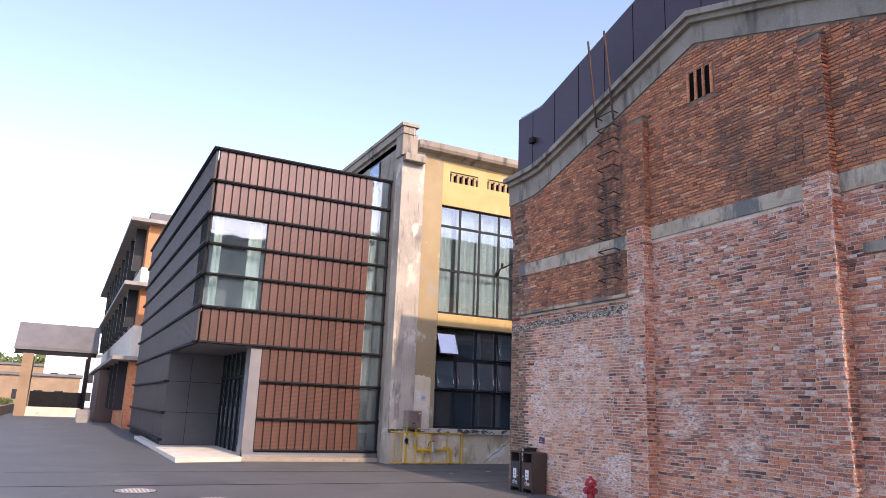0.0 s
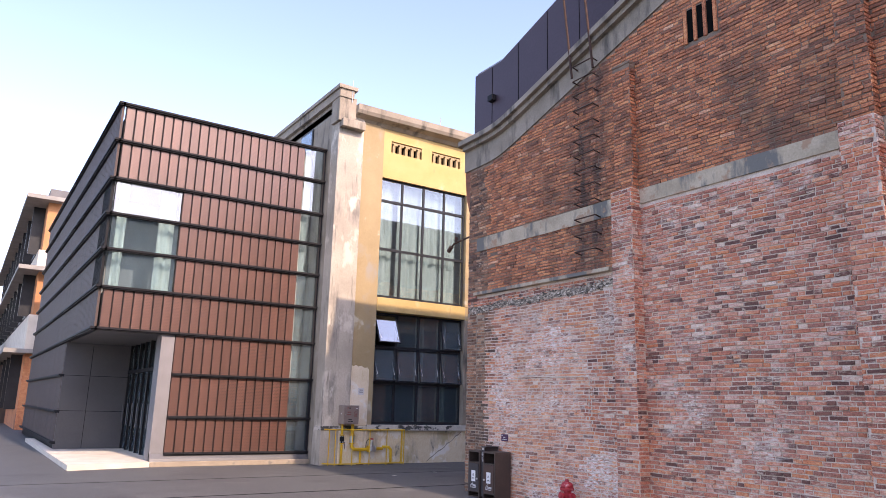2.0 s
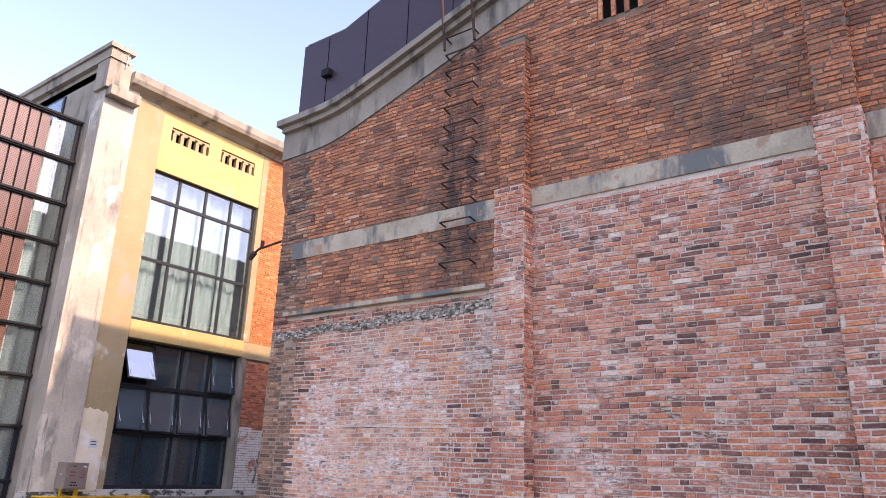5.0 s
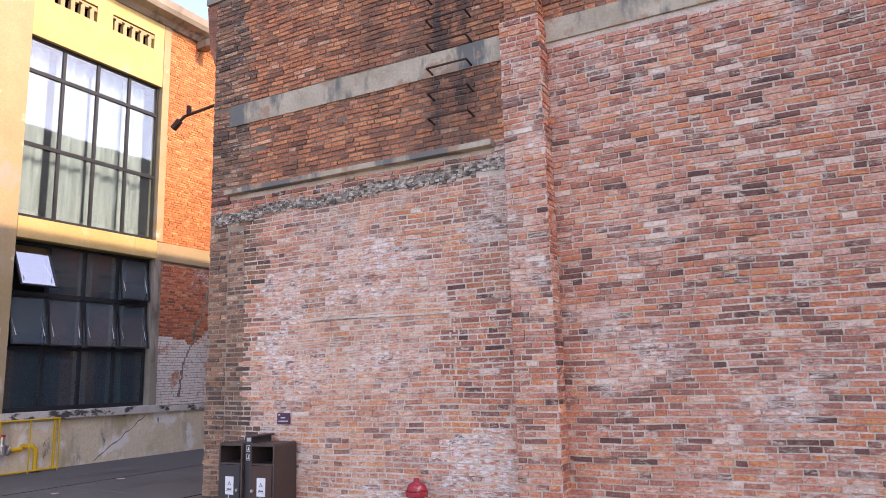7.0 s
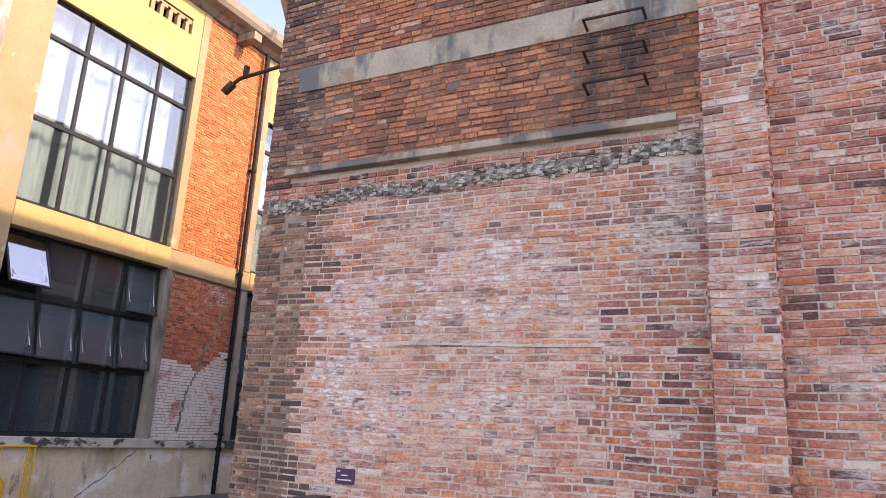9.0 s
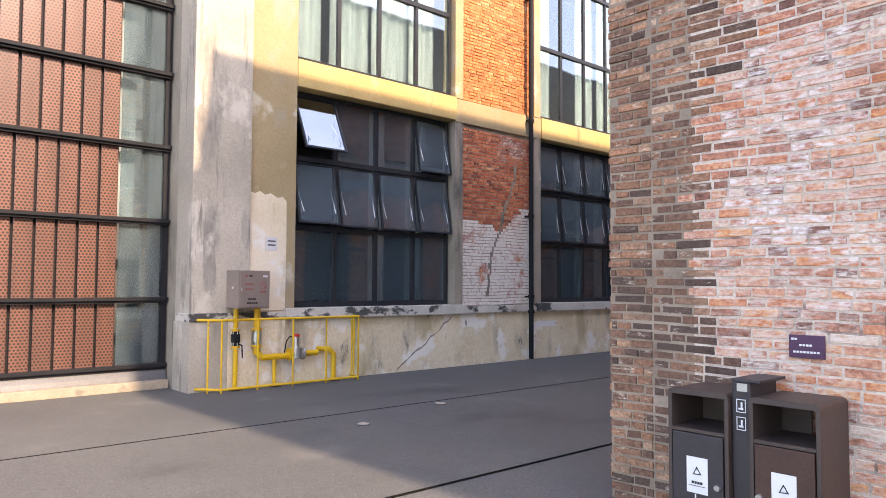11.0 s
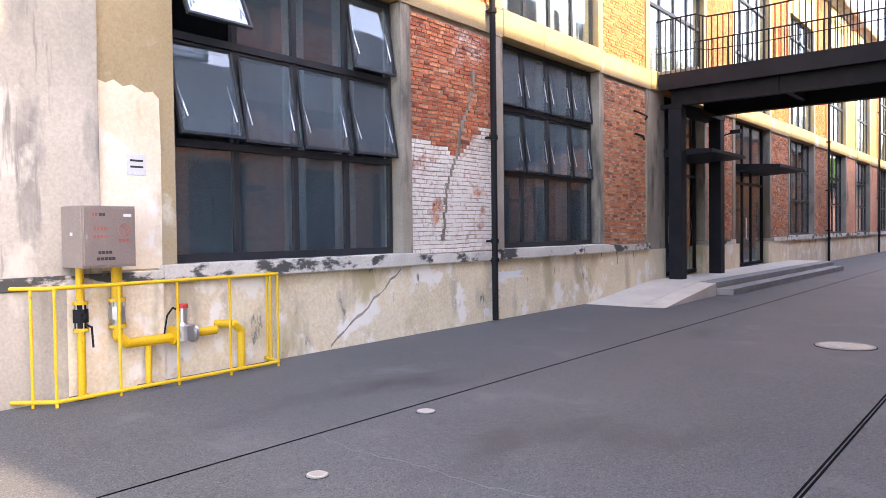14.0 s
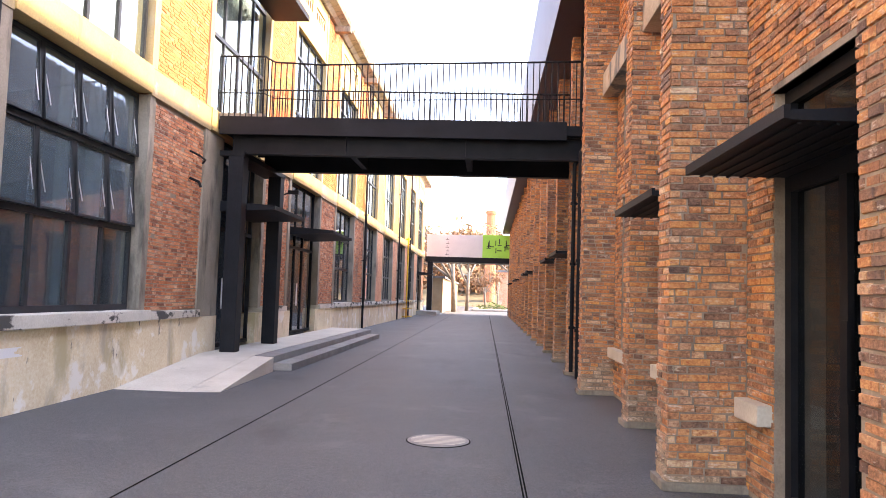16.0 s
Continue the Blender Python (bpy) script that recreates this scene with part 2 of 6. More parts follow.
M = {
    "brick_up": brick_mat("brick_up", UP, dark=((0.10, 0.055, 0.042), 0.8, 0.54, 0.74), rust_run=((0.085, 0.05, 0.042), 10.62, 0.75)),
    "brick_low": brick_mat("brick_low", LOW, lime=(LIME, 1.1, 0.53, 0.68), dark=((0.20, 0.11, 0.085), 0.6, 0.58, 0.76), smear=0.6),
    "brick_edge": brick_mat("brick_edge", [(0.0, (0.10, 0.062, 0.05)), (0.4, (0.26, 0.135, 0.09)), (0.75, (0.40, 0.19, 0.11)), (1.0, (0.52, 0.33, 0.22))], dark=((0.11, 0.07, 0.055), 0.7, 0.48, 0.66), smear=0.2),
    "brick_patch": brick_mat("brick_patch", TAN, lime=(LIME, 0.8, 0.48, 0.66), dark=((0.30, 0.17, 0.12), 0.7, 0.58, 0.75), smear=0.5),
    "brick_loose": brick_mat("brick_loose", TAN, lime=(LIME, 0.8, 0.48, 0.66), dark=((0.30, 0.17, 0.12), 0.7, 0.58, 0.75), per_object=True, smear=0.5),
    "brick_alley": brick_mat("brick_alley", ALLEY, lime=((0.5, 0.44, 0.38), 0.8, 0.6, 0.75), dark=((0.17, 0.11, 0.09), 1.1, 0.56, 0.74), smear=0.25),
    "brick_alley_loose": brick_mat("brick_alley_loose", ALLEY, lime=((0.5, 0.44, 0.38), 0.8, 0.6, 0.75), dark=((0.17, 0.11, 0.09), 1.1, 0.56, 0.74), smear=0.25, per_object=True),
    "brick_white": brick_mat("brick_white", RED, lime=((0.80, 0.74, 0.68), 1.6, 0.34, 0.44), dark=((0.30, 0.21, 0.16), 1.6, 0.55, 0.68), solid=True),
    "brick_orange": brick_mat("brick_orange", [(0.0, (0.44, 0.145, 0.06)), (0.4, (0.54, 0.185, 0.072)), (0.8, (0.60, 0.22, 0.085)), (1.0, (0.58, 0.28, 0.14))]),
    "brick_foot": brick_mat("brick_foot", [(0.0, (0.26, 0.17, 0.12)), (0.4, (0.42, 0.29, 0.20)), (0.75, (0.52, 0.37, 0.26)), (0.9, (0.58, 0.27, 0.15)), (1.0, (0.6, 0.48, 0.37))], smear=0.5),
    "brick_pier": brick_mat("brick_pier", [(0.0, (0.26, 0.105, 0.07)), (0.3, (0.50, 0.19, 0.105)), (0.7, (0.64, 0.255, 0.13)), (1.0, (0.62, 0.36, 0.24))], dark=((0.24, 0.15, 0.115), 1.0, 0.59, 0.74), smear=0.3),
    "brick_bloom": brick_mat("brick_bloom", TAN, lime=((0.90, 0.81, 0.77), 2.2, 0.36, 0.52), smear=0.8),
    "brick_red": brick_mat("brick_red", RED, lime=((0.7, 0.68, 0.65), 0.55, 0.56, 0.66)),
    "mortar": surf("mortar", (0.52, 0.405, 0.325), (0.76, 0.63, 0.53), 0.95, 6.0, 60, 0.6, stretch=(0.5, 0.5, 1.5), grain=0.4, stains=(((0.26, 0.17, 0.135), 3.0, 0.57, 0.69, (1, 1, 2)),)),
    "mortar_dark": surf("mortar_dark", (0.15, 0.105, 0.08), (0.29, 0.21, 0.155), 0.95, 3.0, 60, 0.5),
    "mortar_orange": surf("mortar_orange", (0.36, 0.15, 0.07), (0.46, 0.22, 0.11), 0.95, 3.0, 60, 0.5),
    "mortar_lane": surf("mortar_lane", (0.24, 0.18, 0.135), (0.42, 0.33, 0.25), 0.95, 3.0, 60, 0.5),
    "concrete": surf("concrete", (0.24, 0.205, 0.16), (0.37, 0.32, 0.26), 0.9, 1.1, 40, 0.4, stains=(((0.11, 0.10, 0.085), 1.3, 0.52, 0.68, (2, 2, 0.5)),)),
    "lintel": surf("lintel", (0.38, 0.31, 0.22), (0.56, 0.47, 0.35), 0.9, 2.5, 30, 0.6, stains=(((0.17, 0.17, 0.155), 1.8, 0.5, 0.57, (1, 1, 0.3)), ((0.42, 0.27, 0.18), 2.6, 0.57, 0.63, (1, 1, 1)))),
    "pier_plaster": surf("pier_plaster", (0.34, 0.305, 0.25), (0.50, 0.45, 0.375), 0.9, 0.7, 35, 0.35, stains=(((0.20, 0.185, 0.165), 0.9, 0.53, 0.66, (1.6, 1.6, 0.5)), ((0.60, 0.555, 0.47), 1.4, 0.55, 0.62, (1, 1, 0.6)), ((0.24, 0.22, 0.19), 3.0, 0.58, 0.66, (2.5, 2.5, 0.25)))),
    "beige": surf("beige", (0.33, 0.245, 0.135), (0.40, 0.305, 0.175), 0.9, 0.8, 35, 0.3, stains=(((0.34, 0.30, 0.24), 1.2, 0.54, 0.66, (1, 1, 0.6)), ((0.52, 0.47, 0.36), 1.0, 0.6, 0.66, (1, 1, 1)))),
    "cream": surf("cream", (0.68, 0.57, 0.40), (0.80, 0.70, 0.55), 0.9, 0.9, 30, 0.35, stains=(((0.78, 0.75, 0.68), 1.6, 0.56, 0.64, (1, 1, 1)), ((0.56, 0.43, 0.24), 1.2, 0.58, 0.68, (1, 1, 0.5)))),
    "yellow": surf("yellow", (0.50, 0.345, 0.135), (0.56, 0.40, 0.18), 0.85, 1.5, 40, 0.2, stains=(((0.58, 0.47, 0.27), 1.7, 0.60, 0.7, (1, 1, 0.6)), ((0.34, 0.25, 0.13), 2.4, 0.64, 0.72, (2, 2, 0.4)))),
    "plinth": surf("plinth", (0.68, 0.55, 0.37), (0.82, 0.70, 0.51), 0.9, 1.1, 30, 0.5, grain=0.35, stains=(((0.48, 0.41, 0.31), 1.3, 0.56, 0.68, (1.4, 1.4, 0.5)), ((0.86, 0.81, 0.73), 1.7, 0.55, 0.60, (1, 1, 1)), ((0.52, 0.42, 0.25), 0.9, 0.56, 0.66, (1, 1, 0.5)), ((0.20, 0.19, 0.17), 3.5, 0.64, 0.68, (1, 1, 0.4)))),
    "sill": surf("sill", (0.48, 0.45, 0.40), (0.66, 0.62, 0.55), 0.9, 2.0, 35, 0.5, stains=(((0.07, 0.07, 0.066), 1.6, 0.52, 0.57, (1, 1, 2)),)),
    "slot": surf("slot", (0.004, 0.004, 0.004), (0.009, 0.009, 0.009), 0.95, 3, 60, 0.1),
    "purple": surf("purple", (0.055, 0.036, 0.046), (0.070, 0.046, 0.058), 0.5, 0.6, 20, 0.05, 0.35),
    "clad": surf("clad", (0.24, 0.105, 0.065), (0.36, 0.155, 0.09), 0.55, 2.2, 50, 0.1, 0.25, stretch=(3, 3, 0.3), grain=0.1),
    # darker cladding colour; on the annex long side it carries painted shade
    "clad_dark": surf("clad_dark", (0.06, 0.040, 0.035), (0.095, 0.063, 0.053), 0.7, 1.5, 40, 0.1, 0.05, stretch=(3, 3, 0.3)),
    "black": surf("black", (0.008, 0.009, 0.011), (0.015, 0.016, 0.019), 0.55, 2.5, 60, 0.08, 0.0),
    "frame": surf("frame", (0.0196, 0.0224, 0.0266), (0.0294, 0.0329, 0.0378), 0.42, 2.5, 60, 0.05, 0.0),
    "steel": surf("steel", (0.012, 0.013, 0.016), (0.019, 0.020, 0.024), 0.6, 1.8, 40, 0.1, 0.0),
    "grey_panel": surf("grey_panel", (0.085, 0.09, 0.10), (0.11, 0.115, 0.125), 0.45, 0.8, 40, 0.04, 0.3),
    "light_metal": surf("light_metal", (0.36, 0.37, 0.40), (0.44, 0.45, 0.47), 0.45, 1.5, 40, 0.04, 0.4),
    "post_metal": surf("post_metal", (0.19, 0.19, 0.20), (0.24, 0.24, 0.25), 0.5, 1.5, 40, 0.04, 0.3),
    "pale_stone": surf("pale_stone", (0.58, 0.52, 0.43), (0.70, 0.64, 0.54), 0.85, 1.5, 40, 0.2, stains=(((0.40, 0.36, 0.30), 2.0, 0.62, 0.74, (1, 1, 1)),)),
    "kerb_stone": surf("kerb_stone", (0.27, 0.22, 0.165), (0.37, 0.31, 0.24), 0.9, 2.5, 40, 0.3, stains=(((0.20, 0.18, 0.15), 2.5, 0.55, 0.66, (1, 1, 1)),)),
    "grey_stone": surf("grey_stone", (0.24, 0.23, 0.215), (0.33, 0.315, 0.295), 0.85, 1.5, 40, 0.2),
    "rust": surf("rust", (0.055, 0.035, 0.03), (0.11, 0.06, 0.045), 0.8, 6, 60, 0.4, 0.4),
    "gas": surf("gas", (0.72, 0.40, 0.01), (0.80, 0.47, 0.03), 0.45, 3, 50, 0.1, stains=(((0.35, 0.22, 0.08), 5, 0.64, 0.7, (1, 1, 1)),)),
    "silver": surf("silver", (0.5, 0.5, 0.5), (0.66, 0.66, 0.66), 0.32, 4, 60, 0.1, 0.9),
    "box_steel": surf("box_steel", (0.36, 0.30, 0.27), (0.46, 0.39, 0.35), 0.38, 1.5, 80, 0.08, 0.6),
    "bin": surf("bin", (0.060, 0.043, 0.038), (0.085, 0.060, 0.052), 0.5, 3, 60, 0.1, 0.2),
    "bin_brown": surf("bin_brown", (0.066, 0.033, 0.026), (0.088, 0.043, 0.033), 0.5, 3, 60, 0.1, 0.2),
    "bin_grey": surf("bin_grey", (0.038, 0.034, 0.038), (0.052, 0.046, 0.050), 0.5, 3, 60, 0.1, 0.2),
    "white": surf("white", (0.76, 0.76, 0.76), (0.82, 0.82, 0.81), 0.6, 3, 60, 0.05),
    "red": surf("red", (0.36, 0.018, 0.03), (0.46, 0.035, 0.045), 0.5, 3, 40, 0.2, stains=(((0.55, 0.25, 0.25), 9, 0.6, 0.68, (1, 1, 1)),)),
    "red_ink": surf("red_ink", (0.6, 0.03, 0.03), (0.66, 0.05, 0.04), 0.6, 3, 60, 0.0),
    "faded_red": surf("faded_red", (0.36, 0.10, 0.085), (0.42, 0.13, 0.11), 0.6, 3, 60, 0.0),
    "plum": surf("plum", (0.07, 0.02, 0.06), (0.09, 0.03, 0.08), 0.5, 3, 60, 0.0),
    "green": surf("green", (0.25, 0.62, 0.07), (0.30, 0.68, 0.10), 0.6, 0.8, 40, 0.0),
    "grey_sign": surf("grey_sign", (0.52, 0.52, 0.53), (0.60, 0.60, 0.60), 0.6, 0.8, 40, 0.05),
    "room": surf("room", (0.15, 0.18, 0.20), (0.22, 0.25, 0.275), 0.9, 0.8, 30, 0.1),
    "curtain": surf("curtain", (0.15, 0.19, 0.205), (0.27, 0.32, 0.335), 0.9, 3, 60, 0.1, stretch=(1, 4, 0.3)),
    "curtain_dark": surf("curtain_dark", (0.22, 0.29, 0.29), (0.38, 0.45, 0.44), 0.9, 3, 60, 0.1, stretch=(1, 4, 0.3)),
    "orange": surf("orange", (0.46, 0.19, 0.085), (0.54, 0.24, 0.11), 0.85, 1.0, 40, 0.2),
    "roof_grey": surf("roof_grey", (0.12, 0.12, 0.125), (0.165, 0.165, 0.17), 0.8, 0.8, 20, 0.2),
    "bark": surf("bark", (0.13, 0.11, 0.09), (0.22, 0.19, 0.16), 0.9, 3, 30, 0.5),
    "leaf_dry": surf("leaf_dry", (0.24, 0.15, 0.06), (0.34, 0.23, 0.10), 0.8, 2, 30, 0.1),
    "leaf": surf("leaf", (0.06, 0.10, 0.03), (0.13, 0.17, 0.06), 0.8, 2, 30, 0.1),
    "leaf_rust": surf("leaf_rust", (0.20, 0.095, 0.045), (0.29, 0.15, 0.08), 0.8, 0.6, 8, 0.1),
    "wall_tan": surf("wall_tan", (0.26, 0.18, 0.115), (0.34, 0.24, 0.155), 0.9, 0.8, 30, 0.1),
    "hill": surf("hill", (0.10, 0.085, 0.045), (0.16, 0.125, 0.07), 0.95, 0.15, 3, 0.3),
    "ink": surf("ink", (0.02, 0.02, 0.02), (0.04, 0.04, 0.04), 0.7, 3, 50, 0.0),
    "glass": glass_mat("glass", (0.68, 0.83, 0.88), 2.1, dust_sheen=0.02),
    "glass_dark": glass_mat("glass_dark", (0.56, 0.70, 0.77), 1.75, dust_sheen=0.055),
    "glass_sash": glass_mat("glass_sash", (0.56, 0.67, 0.74), 1.8, dust_sheen=0.12),
    "glass_sky": glass_mat("glass_sky", (0.5, 0.58, 0.64), 4.0),
    "glass_door": glass_mat("glass_door", (0.40, 0.46, 0.50), 1.25, dust_sheen=0.006),
    "glass_strip": glass_mat("glass_strip", (0.34, 0.42, 0.46), 1.9, dust_sheen=0.07),
    "rubble": brick_mat("rubble", [(0.0, (0.07, 0.06, 0.05)), (0.35, (0.22, 0.19, 0.155)), (0.7, (0.42, 0.37, 0.31)), (1.0, (0.66, 0.60, 0.52))]),
}


def asphalt_mat():
    """Rolled asphalt: dark binder, pale stone chips, dusty and darker patches, scuffs."""
    m, nt, n, l, b = nodes_of("asphalt")
    col = ramp(nt, noise_node(nt, 0.45, 6), [(0.3, (0.063, 0.071, 0.072)), (0.7, (0.100, 0.109, 0.108))])
    geo = n.new("ShaderNodeNewGeometry")
    for sc, lo, chip in ((95.0, 0.84, (0.17, 0.165, 0.16)), (170.0, 0.72, (0.14, 0.137, 0.132)), (130.0, 0.80, (0.04, 0.04, 0.041))):
        vor = n.new("ShaderNodeTexVoronoi")
        vor.inputs["Scale"].default_value = sc
        l.new(geo.outputs["Position"], vor.inputs["Vector"])
        sep = n.new("ShaderNodeSeparateColor")
        l.new(vor.outputs["Color"], sep.inputs[0])
        col = blend(nt, mask(nt, sep.outputs[0], lo, lo + 0.12), col, chip)
    col = blend(nt, mask(nt, noise_node(nt, 0.9, 6, (1, 1, 1), 0.65), 0.58, 0.76), col, (0.155, 0.156, 0.147))
    col = blend(nt, mask(nt, noise_node(nt, 0.5, 5, (1.4, 0.7, 1)), 0.58, 0.74), col, (0.055, 0.054, 0.054))
    col = blend(nt, mask(nt, noise_node(nt, 4.5, 6, (1, 3.5, 1), 0.7), 0.66, 0.74), col, (0.20, 0.195, 0.185))
    l.new(col, b.inputs["Base Color"])
    b.inputs["Roughness"].default_value = 0.66
    bump(nt, b, noise_node(nt, 75, 3), 0.9, 0.008)
    return m


M["asphalt"] = asphalt_mat()


def perforated(name, c1, c2, pitch):
    """Ribbed sheet with rows of small punched holes."""
    m, nt, n, l, b = nodes_of(name)
    geo = n.new("ShaderNodeNewGeometry")
    sep = n.new("ShaderNodeSeparateXYZ")
    l.new(geo.outputs["Position"], sep.inputs[0])
    add = n.new("ShaderNodeMath")
    l.new(sep.outputs[0], add.inputs[0])
    l.new(sep.outputs[1], add.inputs[1])

    def fn(op, *args):
        q = n.new("ShaderNodeMath")
        q.operation = op
        for i, a in enumerate(args):
            if isinstance(a, (int, float)):
                q.inputs[i].default_value = a
            else:
                l.new(a, q.inputs[i])
        return q.outputs[0]
    v = fn("DIVIDE", sep.outputs[2], pitch * 0.86)
    odd = fn("MULTIPLY", fn("FLOORED_MODULO", fn("FLOOR", v), 2.0), 0.5)
    u = fn("ADD", fn("DIVIDE", add.outputs[0], pitch), odd)
    du = fn("SUBTRACT", fn("FRACT", u), 0.5)
    dv = fn("SUBTRACT", fn("FRACT", v), 0.5)
    d = fn("SQRT", fn("ADD", fn("MULTIPLY", du, du), fn("MULTIPLY", dv, dv)))
    hole = fn("LESS_THAN", d, 0.33)
    col = ramp(nt, noise_node(nt, 2.0, 4, (3, 3, 0.4)), [(0.3, c1), (0.7, c2)])
    rnd = n.new("ShaderNodeObjectInfo").outputs["Random"]
    col = blend(nt, 0.35, col, ramp(nt, rnd, [(0.0, (0.36, 0.36, 0.36)), (1.0, (0.62, 0.62, 0.62))]), "OVERLAY")
    col = blend(nt, hole, col, (0.028, 0.017, 0.014))
    l.new(col, b.inputs["Base Color"])
    b.inputs["Roughness"].default_value, b.inputs["Metallic"].default_value = 0.45, 0.2
    b.inputs["Coat Weight"].default_value, b.inputs["Coat Roughness"].default_value = 0.7, 0.25
    return m


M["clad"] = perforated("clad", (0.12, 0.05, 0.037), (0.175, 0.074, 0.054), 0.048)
# dull dark paint
for key, level in (("steel", 0.15), ("black", 0.15), ("frame", 0.25), ("slot", 0.05)):
    M[key].node_tree.nodes["Principled BSDF"].inputs["Specular IOR Level"].default_value = level

# ---- building helpers ----
ORG = {}


def thing(name, at, label, category, group="", kind=""):
    ob = new(name)
    ob.location = at
    ORG[ob.name] = Vector(at)
    return tagged(ob, label, category, group, kind)


def mesh_of(name, verts, faces, material, origin=(0, 0, 0), smooth=False):
    me = bpy.data.meshes.new(name)
    o = np.array(origin, dtype=float)
    vs = np.array(verts, dtype=float).reshape(-1, 3)
    vs[:, 0] += 0.013 * np.maximum(0, vs[:, 1] - 8.0)
    me.from_pydata((vs - o).tolist(), [], [list(f) for f in faces])
    me.materials.append(material)
    if smooth:
        me.polygons.foreach_set("use_smooth", [True] * len(me.polygons))
    me.update()
    return me


def bend(p):
    """The alley turns very slightly beyond the footbridge."""
    return Vector((p[0] + 0.013 * max(0.0, p[1] - 8.0), p[1], p[2]))


def part(name, bm, material, parent, label="", smooth=False, kind=""):
    """One mesh under a thing or a part; bm is in world coordinates."""
    o = ORG[parent.name]
    for v in bm.verts:
        v.co = bend(v.co) - o
    bmesh.ops.recalc_face_normals(bm, faces=bm.faces)
    me = bpy.data.meshes.new(name)
    bm.to_mesh(me)
    bm.free()
    me.materials.append(M[material])
    if smooth:
        me.polygons.foreach_set("use_smooth", [True] * len(me.polygons))
    ob = new(name, me)
    ob.parent = parent
    ORG[ob.name] = o
    return tagged(ob, label, kind=kind)


def top(name, bm, material, label, category, group="", kind="", smooth=False, at=(0, 0, 0)):
    """A thing of one mesh."""
    o = Vector(at)
    for v in bm.verts:
        v.co = bend(v.co) - o
    bmesh.ops.recalc_face_normals(bm, faces=bm.faces)
    me = bpy.data.meshes.new(name)
    bm.to_mesh(me)
    bm.free()
    me.materials.append(M[material])
    if smooth:
        me.polygons.foreach_set("use_smooth", [True] * len(me.polygons))
    ob = new(name, me)
    ob.location = o
    ORG[ob.name] = o
    return tagged(ob, label, category, group, kind)


def box(bm, x0, x1, y0, y1, z0, z1, bevel=0.0):
    r = bmesh.ops.create_cube(bm, size=1.0)
    for v in r["verts"]:
        v.co = Vector(((x0 + x1) / 2 + v.co.x * (x1 - x0), (y0 + y1) / 2 + v.co.y * (y1 - y0), (z0 + z1) / 2 + v.co.z * (z1 - z0)))
    if bevel:
        es = list({e for v in r["verts"] for e in v.link_edges})
        bmesh.ops.bevel(bm, geom=es, offset=bevel, segments=2, affect="EDGES", profile=0.6)
    return bm


def B(x0, x1, y0, y1, z0, z1, bevel=0.0):
    return box(bmesh.new(), x0, x1, y0, y1, z0, z1, bevel)


def cyl(bm, a, b, r, seg=12, r2=None):
    a, b = Vector(a), Vector(b)
    d = b - a
    m = Matrix.Translation((a + b) / 2) @ d.to_track_quat("Z", "Y").to_matrix().to_4x4()
    bmesh.ops.create_cone(bm, cap_ends=True, segments=seg, radius1=r, radius2=r if r2 is None else r2, depth=d.length, matrix=m)
    return bm


def C(a, b, r, seg=12, r2=None):
    return cyl(bmesh.new(), a, b, r, seg, r2)


def tube(bm, pts, r, seg=10):
    """A bent pipe: round legs with balls at the bends."""
    for a, b in zip(pts, pts[1:]):
        cyl(bm, a, b, r, seg)
    for p in pts[1:-1]:
        bmesh.ops.create_uvsphere(bm, u_segments=seg, v_segments=6, radius=r, matrix=Matrix.Translation(p))
    return bm


def prism(bm, pts, axis, a, b):
    """A solid of the outline pts, drawn in the two other axes, from a to b along axis (0 x, 1 y, 2 z)."""
    def place(p, v):
        c = list(p)
        c.insert(axis, v)
        return bm.verts.new(c)
    lo, hi = [place(p, a) for p in pts], [place(p, b) for p in pts]
    bm.faces.new(lo)
    bm.faces.new(list(reversed(hi)))
    for i in range(len(pts)):
        j = (i + 1) % len(pts)
        bm.faces.new((lo[i], lo[j], hi[j], hi[i]))
    return bm


RNG = np.random.default_rng(7)


def brick_boxes(spans, z0, z1, depth=0.015, course=0.0632, joint=0.0115):
    """Bricks of a wall face, row by row: (u0, u1, z0, z1, proud, kind); spans(z) gives the stretches of u to fill."""
    out = []
    k = 0
    z = z0
    while z + course <= z1 + 1e-6:
        for a, b in spans(z + course / 2):
            u = a - RNG.uniform(0, 0.2)
            flip = RNG.random() < 0.5
            while u < b - 0.03:
                ln = 0.228 if flip else 0.110
                if RNG.random() < 0.72:
                    flip = not flip
                ln *= RNG.uniform(0.86, 1.10)
                lo, hi = max(u, a), min(u + ln, b)
                if hi - lo > 0.035:
                    pr = depth * RNG.uniform(0.3, 1.25)
                    if RNG.random() < 0.04:
                        pr *= 0.3
                    out.append((lo, hi, z + RNG.uniform(-0.0015, 0.0015), z + course - joint * RNG.uniform(0.75, 1.4), pr))
                u += ln + joint * RNG.uniform(0.7, 1.3)
        z += course
        k += 1
    return out


